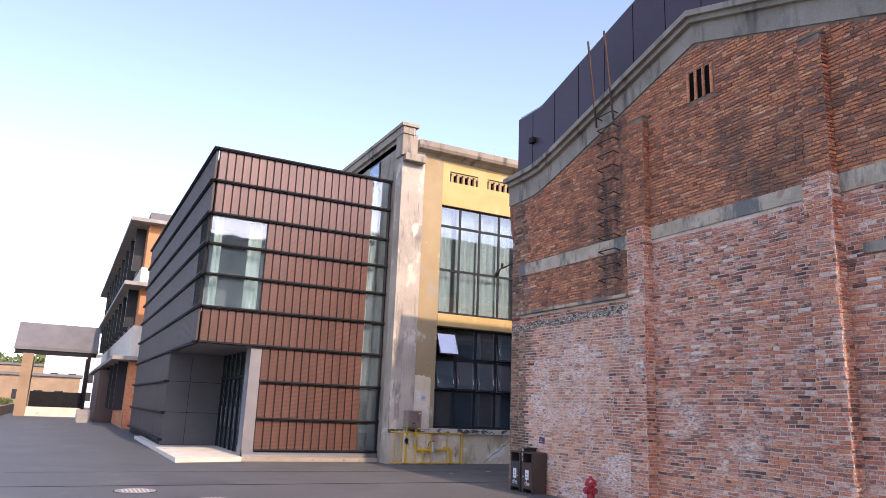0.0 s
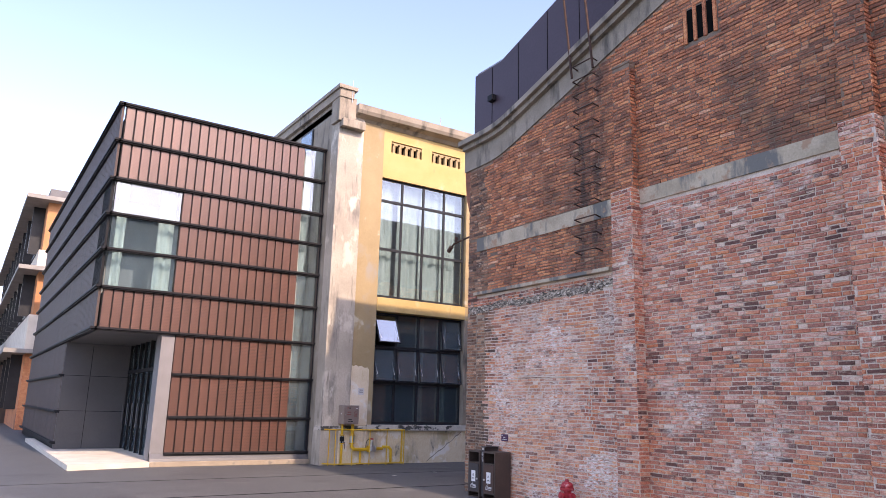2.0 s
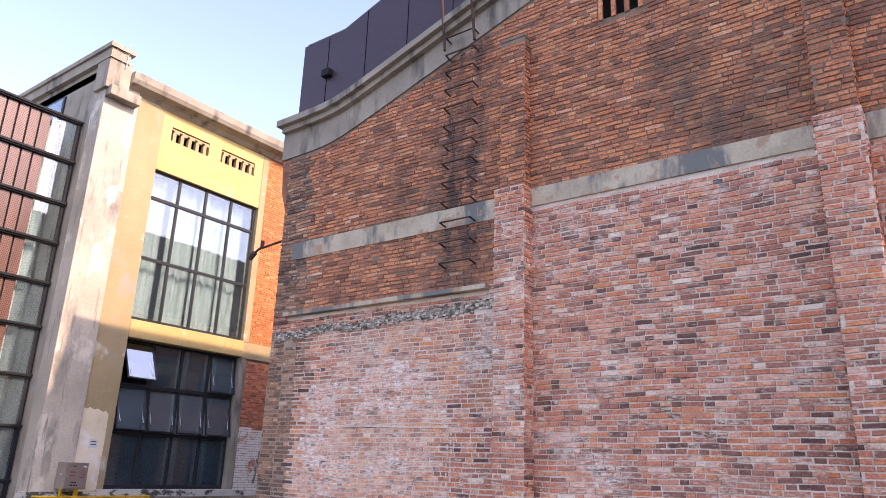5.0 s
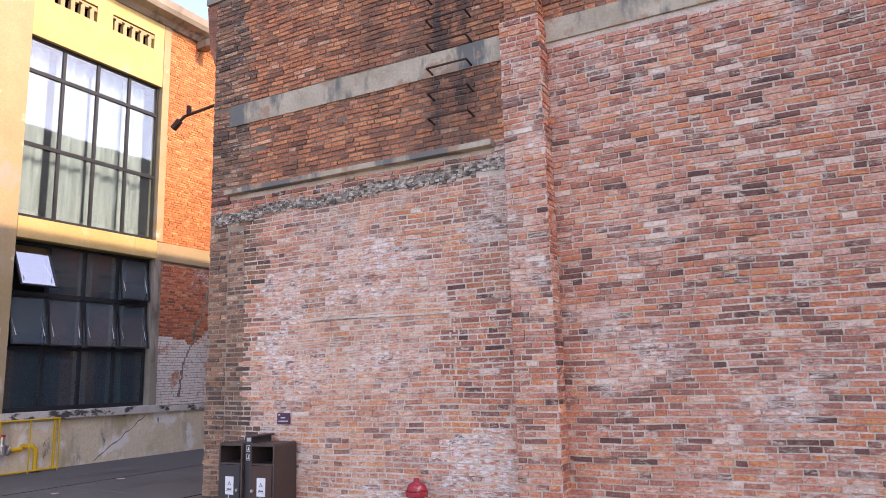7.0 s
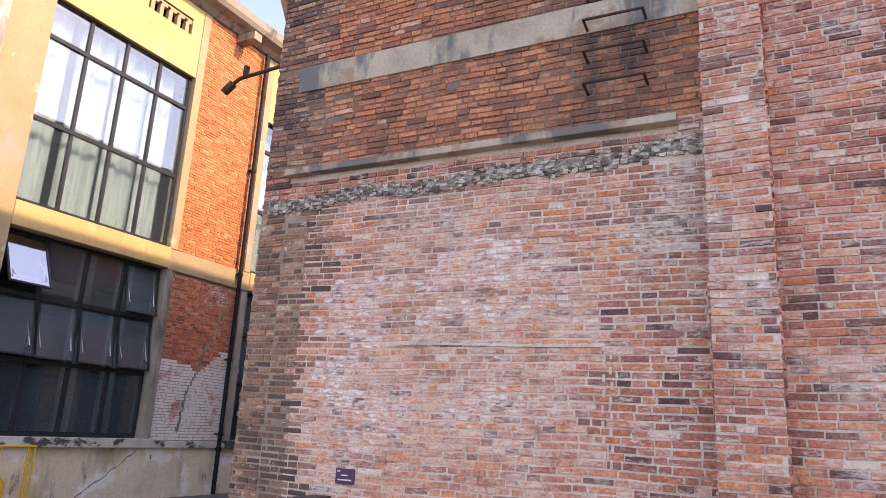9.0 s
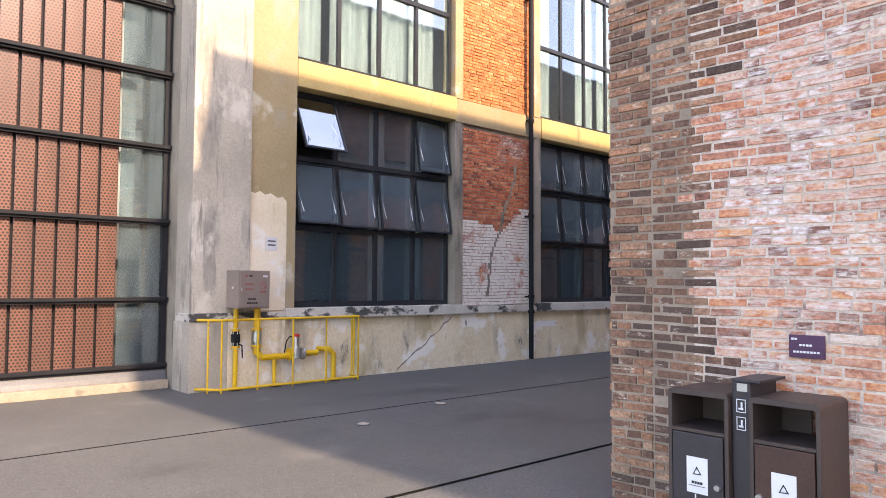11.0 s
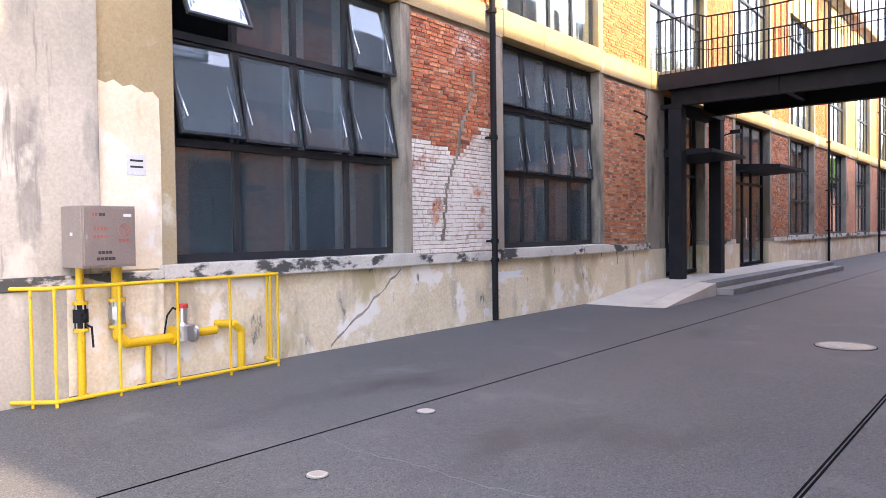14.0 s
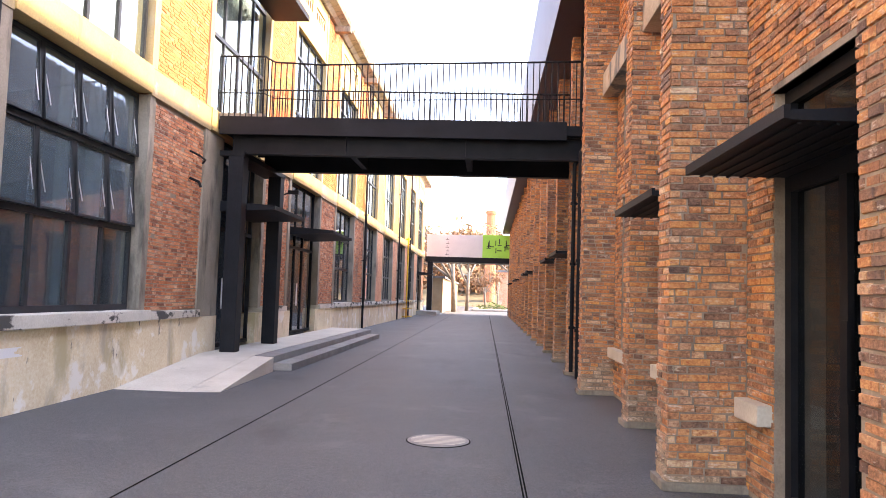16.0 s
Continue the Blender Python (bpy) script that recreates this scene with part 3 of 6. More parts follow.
def brick_mesh(rows, face, sign, axis):
    """Verts and faces of brick fronts standing proud of a face. axis 1: the face lies in y and u is x; axis 0: the face lies in x and u is y."""
    a = np.array(rows).reshape(-1, 5)
    n = len(a)
    j = RNG.uniform(-0.003, 0.003, (n, 4, 2))
    us = np.stack([a[:, 0], a[:, 1], a[:, 1], a[:, 0]], 1)
    zs = np.stack([a[:, 2], a[:, 2], a[:, 3], a[:, 3]], 1)
    inset = np.array([[1, 1], [-1, 1], [-1, -1], [1, -1]]) * 0.0035
    # courses wander a little along the wall
    zs = zs + 0.006 * np.sin(us * 1.9 + zs * 0.6) + 0.004 * np.sin(us * 5.3 + zs * 2.1)
    back = np.stack([us, zs], 2) + j
    front = back + inset[None]
    v = np.zeros((n, 8, 3))
    ua = 0 if axis == 1 else 1
    v[:, :4, ua], v[:, :4, 2] = back[:, :, 0], back[:, :, 1]
    v[:, 4:, ua], v[:, 4:, 2] = front[:, :, 0], front[:, :, 1]
    v[:, :4, axis] = face - sign * 0.004
    v[:, 4:, axis] = face + sign * a[:, 4][:, None]
    f = np.array([[4, 5, 6, 7], [0, 1, 5, 4], [1, 2, 6, 5], [2, 3, 7, 6], [3, 0, 4, 7]])
    if (axis == 1 and sign > 0) or (axis == 0 and sign < 0):
        f = f[:, ::-1]
    faces = (f[None] + 8 * np.arange(n)[:, None, None]).reshape(-1, 4)
    return v.reshape(-1, 3), faces


def brick_skin(name, parent, rows, face, sign, axis, material):
    if len(rows) == 0:
        return
    v, f = brick_mesh(rows, face, sign, axis)
    ob = new(name, mesh_of(name, v, f, M[material], ORG[parent.name]))
    ob.parent = parent
    ORG[ob.name] = ORG[parent.name]
    return tagged(ob, kind="stuff")


LOOSE = {}


def loose_bricks(parent, rows, face, sign, axis, material, limit=300):
    """Bricks as objects of their own on a few shared meshes."""
    o = ORG[parent.name]
    for i, (u0, u1, z0, z1, pr) in enumerate(rows[:limit]):
        key = (round((u1 - u0) / 0.02), axis, sign, material, i % 3)
        if key not in LOOSE:
            ln = key[0] * 0.02
            v, f = brick_mesh([(-ln / 2, ln / 2, -0.0265, 0.0265, 0.0085)], 0, sign, axis)
            LOOSE[key] = mesh_of("brick", v, f, M[material])
        ob = new("brick", LOOSE[key])
        ob.parent = parent
        c = [0, 0, (z0 + z1) / 2]
        c[1 - axis], c[axis] = (u0 + u1) / 2, face + sign * (pr - 0.0085)
        ob.location = Vector(c) - o
        ORG[ob.name] = o


def split_rows(rows, u0, u1, z0, z1):
    near = [r for r in rows if r[0] >= u0 and r[1] <= u1 and r[2] >= z0 and r[3] <= z1]
    ids = {id(r) for r in near[:300]}
    return near[:300], [r for r in rows if id(r) not in ids]

# ---- ground ----
bm = bmesh.new()
box(bm, -400, 400, -400, 400, -0.3, 0.0)
top("ground", bm, "asphalt", "dark grey worn asphalt yard and lane", "ground", kind="structure")
for x, lines in ((2.66, (0.0,)), (5.66, (-0.013, 0.013))):
    bm = bmesh.new()
    for d in lines:
        box(bm, x + d - 0.007, x + d + 0.007, -14, 57, -0.02, 0.004)
    top("drain_slot", bm, "slot", "narrow black drain slot along the asphalt lane", "drain", "drain slots in the lane", "structure")

# ---- factory building with tall windows (its front at x = 0) ----
fac = thing("factory_building", (0, 0, 0), "long yellow and brick factory building with tall steel windows", "building")
PITCH, WID, Y0 = 5.88, 3.41, -1.83
NB = 10
ENDY = Y0 + NB * PITCH - 0.1
# solid shell behind the front
bm = bmesh.new()
box(bm, -12, -5.0, -3.5, ENDY, 0, 11.2)
part("back_wall", bm, "room", fac)
part("roof", B(-12.3, 0.05, -3.5, ENDY, 11.0, 11.22), "concrete", fac)
part("floor_slab", B(-5.0, -0.4, -3.3, ENDY, 4.75, 5.0), "room", fac)
part("floor_slab", B(-5.0, -0.4, -3.3, ENDY, 0.0, 0.35), "room", fac)
part("end_wall", B(-12, -0.002, -3.5, -3.2, 0, 11.5), "concrete", fac, "grey rendered end wall")
wn_end = part("window", B(-3.0, -1.95, -3.54, -3.5, 10.05, 10.95), "frame", fac, "small steel window high in the end wall")
part("pane", B(-2.93, -2.02, -3.55, -3.541, 10.12, 10.88), "glass", wn_end)
part("end_wall", B(-5.0, -0.4, ENDY - 0.3, ENDY, 0, 11.2), "room", fac)
# end pier: grey plaster, then beige
part("corner_pier", B(-0.45, 0.10, -3.505, -2.62, 0, 11.0, 0.015), "pier_plaster", fac, "patched grey plaster corner pier")
part("pier", B(-0.35, 0.04, -2.62, -1.98, 1.1, 10.9), "beige", fac, "flaking beige plaster strip")
bm = bmesh.new()
prism(bm, [(-2.6, 1.12), (-2.0, 1.12), (-1.99, 2.2), (-2.0, 2.80), (-2.06, 2.86), (-2.15, 2.84), (-2.27, 2.90), (-2.36, 2.87), (-2.45, 2.92), (-2.53, 2.88), (-2.6, 2.9), (-2.605, 2.2)], 0, 0.03, 0.046)
part("plaster_patch", bm, "cream", fac, "peeling cream plaster patch")
bm = bmesh.new()
box(bm, -9.0, 0.28, -3.62, -3.12, 11.35, 11.62)
box(bm, -9.1, 0.34, -3.68, -3.02, 11.62, 11.74)
part("parapet", bm, "concrete", fac, "weathered concrete end parapet")
bm = bmesh.new()
box(bm, -0.35, 0.24, -3.6, -3.0, 10.55, 11.4, 0.02)
box(bm, -0.35, 0.36, -3.5, -2.7, 10.35, 10.62, 0.02)
part("corbel", bm, "concrete", fac)
bm = bmesh.new()
prism(bm, [(-0.4, 10.75), (0.0, 10.75), (0.12, 10.85), (0.34, 10.92), (0.40, 11.02), (0.42, 11.2), (-0.4, 11.2)], 1, -3.0, ENDY)
part("cornice", bm, "concrete", fac, "stained concrete cornice")


def plaster_panel(y0, y1, z0, z1, holes):
    """Spandrel with pierced vents."""
    bm = bmesh.new()
    if not holes:
        box(bm, -0.35, 0.0, y0, y1, z0, z1)
        return bm
    hz0, hz1 = holes[0][2], holes[0][3]
    box(bm, -0.35, 0.0, y0, y1, z0, hz0)
    box(bm, -0.35, 0.0, y0, y1, hz1, z1)
    y = y0
    for a, b, _, _ in holes:
        box(bm, -0.35, 0.0, y, a, hz0, hz1)
        y = b
    box(bm, -0.35, 0.0, y, y1, hz0, hz1)
    bmesh.ops.remove_doubles(bm, verts=bm.verts, dist=0.0005)
    return bm


def vent_grille(parent, y0, y1, z0, z1):
    bm = bmesh.new()
    n = 5
    for i in range(n):
        y = y0 + (i + 0.5) * (y1 - y0) / n
        box(bm, -0.14, -0.03, y - 0.05, y + 0.05, z0, z0 + 0.27)
        box(bm, -0.14, -0.03, y - 0.02, y + 0.14, z0 + 0.27, z0 + 0.33)
    box(bm, -0.14, -0.03, y0, y1, z0 + 0.33, z0 + 0.37)
    part("vent_grille", bm, "beige", parent, "openwork brick vent")
    part("vent_back", B(-0.34, -0.3, y0, y1, z0, z1), "slot", parent)


def steel_window(parent, y0, y1, rows, cols, open_panes, glass, recess=0.16, name="window"):
    """A steel window: frame with bars, each pane, and hinged sashes that stand open by degrees."""
    x1 = -recess
    bm = bmesh.new()
    z0, z1 = rows[0], rows[-1]
    w = 0.05
    box(bm, x1 - 0.07, x1, y0, y0 + w, z0, z1)
    box(bm, x1 - 0.07, x1, y1 - w, y1, z0, z1)
    box(bm, x1 - 0.07, x1, y0 + w, y1 - w, z0, z0 + 0.09)
    box(bm, x1 - 0.07, x1, y0 + w, y1 - w, z1 - w, z1)
    cw = (y1 - y0) / cols
    bmesh.ops.remove_doubles(bm, verts=bm.verts, dist=0.0005)
    win = part(name, bm, "frame", parent, "dark grey steel window frame")
    for i in range(1, cols):
        part("mullion", B(x1 - 0.065, x1 - 0.004, y0 + i * cw - 0.035, y0 + i * cw + 0.035, z0 + 0.09, z1 - w), "frame", win)
    for z in rows[1:-1]:
        part("transom", B(x1 - 0.06, x1 + 0.012, y0 + w, y1 - w, z - 0.04, z + 0.04), "frame", win)
    for r in range(len(rows) - 1):
        for c in range(cols):
            a, b = y0 + c * cw + 0.035, y0 + (c + 1) * cw - 0.035
            lo, hi = rows[r] + 0.045, rows[r + 1] - 0.045
            ang = open_panes.get((r, c), 0)
            piv = Matrix.Translation((x1 + 0.005, 0, hi)) @ Matrix.Rotation(radians(-ang), 4, "Y") @ Matrix.Translation((-x1 - 0.005, 0, -hi))
            g = B(x1 - 0.04, x1 - 0.034, a, b, lo, hi)
            s = bmesh.new()
            if ang:
                f = 0.028
                for q in ((a, a + f, lo, hi), (b - f, b, lo, hi), (a + f, b - f, lo, lo + f), (a + f, b - f, hi - f, hi)):
                    box(s, x1 - 0.055, x1 - 0.015, *q)
                for v in list(g.verts) + list(s.verts):
                    v.co = piv @ v.co
                sash = part("sash", s, "frame", win, "open top-hung steel sash")
                d = math.tan(radians(ang)) * (hi - lo) * 0.8
                part("stay", C((x1 - 0.01, a + 0.07, lo + 0.6 * (hi - lo)), (x1 + d, a + 0.09, lo + 0.2 * (hi - lo)), 0.008, 6), "silver", win)
                part("stay", C((x1 - 0.01, b - 0.07, lo + 0.6 * (hi - lo)), (x1 + d, b - 0.09, lo + 0.2 * (hi - lo)), 0.008, 6), "silver", win)
            else:
                s.free()
            pane = part("pane", g, "glass_sky" if ang > 20 else "glass_sash" if ang > 3 else glass, win)
            pane.visible_shadow = False
    return win


def curtain(parent, y0, y1, z0, z1, x, material, seed):
    rg = np.random.default_rng(seed)
    n = max(8, int((y1 - y0) / 0.04))
    ph = rg.uniform(0, 6)
    v, f = [], []
    for i in range(n + 1):
        y = y0 + (y1 - y0) * i / n
        xo = x + 0.035 * math.sin(i * 0.9 + ph) + 0.02 * math.sin(i * 0.37)
        for z in (z0, z1):
            v.append((xo, y, z))
            v.append((xo - 0.01, y, z))
        if i:
            k = 4 * i
            f += [(k - 4, k, k + 2, k - 2), (k - 3, k - 1, k + 3, k + 1)]
    ob = new("curtain", mesh_of("curtain", v, f, M[material], ORG[parent.name], True))
    ob.parent = parent
    ORG[ob.name] = ORG[parent.name]


SILL = 1.15
for k in range(NB):
    a = Y0 + k * PITCH
    b = a + WID
    nxt = a + PITCH
    door_bay = k in (2, 3, 9)
    # spandrels
    part("spandrel", B(-0.35, 0.06, a, b, 4.64, 5.08, 0.01), "yellow", fac, "yellow painted spandrel")
    h0 = a + 0.3
    part("spandrel", plaster_panel(a, b, 9.06, 10.75, [(h0, h0 + 1.2, 9.98, 10.38), (b - 1.5, b - 0.3, 9.98, 10.38)]), "yellow", fac, "yellow painted panel with two pierced vents")
    vent_grille(fac, h0, h0 + 1.2, 9.98, 10.38)
    vent_grille(fac, b - 1.5, b - 0.3, 9.98, 10.38)
    # jambs and brick pier to the next bay
    for z0, z1 in ((1.1, 4.62), (5.08, 10.75)):
        part("jamb", B(-0.33, 0.02, b, b + 0.2, z0, z1), "concrete" if z0 < 2 else "beige", fac)
        if k:
            part("jamb", B(-0.33, 0.02, a - 0.2, a, z0, z1), "concrete" if z0 < 2 else "beige", fac)
    if k == 0:
        part("jamb", B(-0.33, 0.03, a - 0.15, a, 1.1, 10.75), "beige", fac)
    part("pier", B(-0.33, -0.02, b + 0.2, nxt - 0.2, 1.1, 4.62), "mortar_lane", fac, "brick pier between windows")
    part("pier", B(-0.33, -0.02, b + 0.2, nxt - 0.2, 4.62, 10.75), "mortar_orange", fac, "orange brick pier between windows")
    part("band", B(-0.02, 0.035, b, nxt, 4.62, 5.06), "beige", fac, "beige plaster band")
    # plinth and sill
    if not door_bay:
        part("sill", B(-0.36, 0.14, a - 0.2, b + 0.2, 0.98, SILL, 0.012), "sill", fac, "chipped concrete sill")
        part("plinth", B(-0.35, 0.05, a - 0.2, b + 0.2, 0, 0.98), "plinth", fac, "stained cream plastered plinth")
        op = {}
        if k == 0:
            op = {(1, 0): 14, (1, 1): 9, (1, 2): 9, (1, 3): 10, (2, 0): 25, (2, 3): 9}
        elif k == 1:
            op = {(r, c): 5 for r in (1, 2) for c in range(4)}
        steel_window(fac, a + 0.02, b - 0.02, [SILL, 2.42, 3.54, 4.62], 4, op, "glass_dark")
        rg = random.Random(k)
        for c in range(4):
            if rg.random() < 0.75:
                y = a + c * WID / 4
                curtain(fac, y + 0.05, y + rg.uniform(0.3, 0.7), SILL, 4.6, -0.5, "curtain_dark", 10 * k + c)
    else:
        part("plinth", B(-0.35, 0.05, b - 0.25, b + 0.2, 0.0, 0.98), "plinth", fac)
        part("plinth", B(-0.35, 0.05, a - 0.2, a + 0.25, 0.0, 0.98), "plinth", fac)
    part("sill", B(-0.36, 0.10, b + 0.2, nxt - 0.2, 0.98, 1.12, 0.012), "sill", fac)
    part("plinth", B(-0.35, 0.045, b + 0.2, nxt - 0.2, 0, 0.98), "plinth", fac)
    steel_window(fac, a + 0.02, b - 0.02, [5.08, 6.68, 8.3, 9.06], 4, {}, "glass", 0.1)
    for c in range(4):
        y = a + c * WID / 4
        if (k * 3 + c) % 9 != 4:
            curtain(fac, y + 0.02, y + WID / 4 * (0.98 if (c + k) % 3 else 0.8), 5.1, 9.0, -0.42, "curtain", 100 + 10 * k + c)
part("sill", B(-0.36, 0.13, -3.52, Y0 - 0.2, 0.98, 1.1, 0.012), "sill", fac)
part("plinth", B(-0.45, 0.112, -3.52, -2.95, 0, 0.98), "pier_plaster", fac, "grey plastered foot of the corner pier")
part("plinth", B(-0.45, 0.108, -2.95, Y0 - 0.2, 0, 0.98), "plinth", fac)

# bricks of the piers, nearest first
for k in range(NB):
    b = Y0 + k * PITCH + WID
    y0, y1 = b + 0.2, b + PITCH - WID - 0.2
    for z0, z1, m in ((1.14, 4.6, "brick_pier" if k else "brick_red"), (5.08, 10.74, "brick_orange")):
        if k < 5:
            rows = brick_boxes(lambda z: [(y0, y1)], z0, z1)
            if z0 < 2:
                lim = {0: 2.75}.get(k, 0)
                pale = [r for r in rows if r[2] < lim + 0.55 * noise.noise(Vector((r[0] * 1.3, r[2] * 1.5, 2.0 + k)))]
                ids = {id(r) for r in pale}
                brick_skin("brickwork", fac, pale, -0.02, 1, 0, "brick_white")
                brick_skin("paint_coat", fac, [(u0 - 0.003, u1 + 0.003, za - 0.003, zb + 0.004, 0.003) for u0, u1, za, zb, _ in pale], -0.02, 1, 0, "brick_white")
                rows = [r for r in rows if id(r) not in ids]
            brick_skin("brickwork", fac, rows, -0.02, 1, 0, m)
        else:
            part("brickwork", B(-0.02, -0.008, y0, y1, z0, z1), m, fac)

# ---- brick hall with gable (its front at y = -3.12) ----
GY, CX = -3.105, 6.77
hall = thing("brick_hall", (13.1, 0, 0), "old red brick workshop hall with stepped gable and pilasters", "building")
RX = 2 * 13.1 - CX


def gable_line(base, peak, slope, x):
    """Height of a gable moulding: level at the ends, sweeping up into a straight slope to the peak."""
    p = peak - slope * abs(x - 13.1)
    return (base + p + math.sqrt((base - p) ** 2 + 0.016)) / 2


def gable_curve(base, peak, slope, x0, x1):
    xs = sorted({x0, x1, 13.1} | {13.1 + q * (4.2 + 0.15 * i) for q in (-1, 1) for i in range(13)})
    return [(x, gable_line(base, peak, slope, x)) for x in xs if x0 <= x <= x1]


def brick_top(x):
    return gable_line(7.17, 8.95, 0.336, x)


gable = part("gable_wall", B(CX, RX, GY, -2.78, 0, 5.3), "mortar", hall, "weathered brick gable wall with lime bloom")
upper = gable_curve(7.17, 8.95, 0.336, CX, RX)
part("gable_top", prism(bmesh.new(), [(CX, 5.3), (RX, 5.3)] + upper[::-1], 1, GY, -2.78), "mortar_dark", hall, "darker red upper gable")
# concrete frieze, coping
under = gable_curve(7.17, 8.95, 0.336, CX - 0.2, RX + 0.2)
over = gable_curve(7.72, 9.40, 0.326, CX - 0.2, RX + 0.2)
part("frieze", prism(bmesh.new(), under + over[::-1], 1, GY - 0.03, -2.6), "concrete", hall, "grey concrete frieze under the coping")
for d, lo, hi in ((0.13, 7.68, 7.79), (0.22, 7.79, 7.91)):
    e = 0.06 + 0.8 * d
    under = gable_curve(lo, lo + 1.68, 0.326, CX - e, RX + e)
    over = gable_curve(hi, hi + 1.68, 0.326, CX - e, RX + e)
    part("coping", prism(bmesh.new(), under + over[::-1], 1, GY - d, -2.55), "concrete", hall, "stained moulded concrete coping")
bm = prism(bmesh.new(), [(CX + 0.002, 6.15), (CX - 0.13, 6.5), (CX - 0.2, 7.16), (CX + 0.002, 7.16)], 1, GY - 0.005, -2.78)
part("corbel", bm, "brick_up", hall, "brick corbel under the coping end")
# metal roof storey behind the coping
prof = [(6.62, 7.0), (19.58, 7.0), (19.58, 9.71), (18.55, 9.71), (13.1, 11.55), (7.65, 9.71), (6.62, 9.71)]
part("roof_cladding", prism(bmesh.new(), prof, 1, -2.9, 58), "purple", hall, "dull purple metal roof storey")
for i in range(13):
    x = 7.3 + i * 0.97
    z = 9.7 if abs(x - 13.1) > 5.45 else 11.55 - 0.3376 * abs(x - 13.1)
    part("sheet_seam", B(x, x + 0.012, -2.906, -2.9, gable_line(7.91, 9.59, 0.326, x) - 0.1, z - 0.02), "slot", hall)
bm = tube(bmesh.new(), [(6.65, -2.85, 9.77), (7.65, -2.85, 9.77), (13.1, -2.85, 11.61)], 0.012, 6)
part("edge_rail", bm, "light_metal", hall, "thin pale edge rail")
PILASTERS = ((11.36, 11.81), (15.33, 15.78))
# pilasters
for x0, x1 in PILASTERS:
    part("pilaster", B(x0, x1, GY - 0.24, GY, 0, 5.5), "mortar", hall)
    part("pilaster", B(x0 + 0.04, x1 - 0.02, GY - 0.16, GY, 5.5, 7.85), "mortar_dark", hall)
    part("pilaster_cap", B(x0 + 0.03, x1 - 0.01, GY - 0.175, GY, 7.85, 7.9, 0.01), "mortar_dark", hall)
# concrete lintel bands
part("lintel_band", B(7.1, 11.36, GY - 0.03, GY + 0.05, 5.17, 5.47), "lintel", hall, "patchy concrete lintel band")
part("lintel_band", B(11.81, 15.33, GY - 0.03, GY + 0.05, 5.24, 5.5), "lintel", hall, "patchy concrete lintel band")
part("lintel_band", B(15.78, 19.1, GY - 0.03, GY + 0.05, 5.2, 5.5), "lintel", hall, "patchy concrete lintel band")
# rubble strip and drip ledge
part("drip_ledge", B(7.1, 11.14, GY - 0.11, GY + 0.02, 4.165, 4.235, 0.008), "lintel", hall, "thin projecting concrete ledge")
rg = random.Random(5)
bm = bmesh.new()
for i in range(2600):
    x = rg.uniform(6.85, 11.35)
    z = 3.86 + 0.022 * (x - 7) + rg.gauss(0, 0.032) + 0.02 * math.sin(x * 4.1)
    r = rg.uniform(0.004, 0.017)
    box(bm, x - r * 1.6, x + r * 1.6, GY - 0.012 - r * 0.6, GY + 0.02, z - r * 0.8, z + r * 0.8)
part("rubble_strip", bm, "rubble", hall, "rough broken concrete strip", kind="stuff")
part("lintel", B(16.08, 18.2, GY - 0.06, GY + 0.05, 4.2, 4.36), "concrete", hall)
# slit openings
bm = bmesh.new()
for i in range(3):
    x = 12.95 + i * 0.19
    box(bm, x, x + 0.1, GY - 0.012, GY + 0.02, 7.78, 8.36)
part("slit", bm, "slot", hall, "three narrow dark slit openings")
bm = bmesh.new()
for i in range(4):
    x = 12.88 + i * 0.19
    box(bm, x, x + 0.06, GY - 0.03, GY + 0.02, 7.76, 8.38)
part("slit_frame", bm, "brick_up", hall)
# solid black filling stands in for the unlit inside behind the door glass
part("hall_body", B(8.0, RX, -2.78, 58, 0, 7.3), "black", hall)

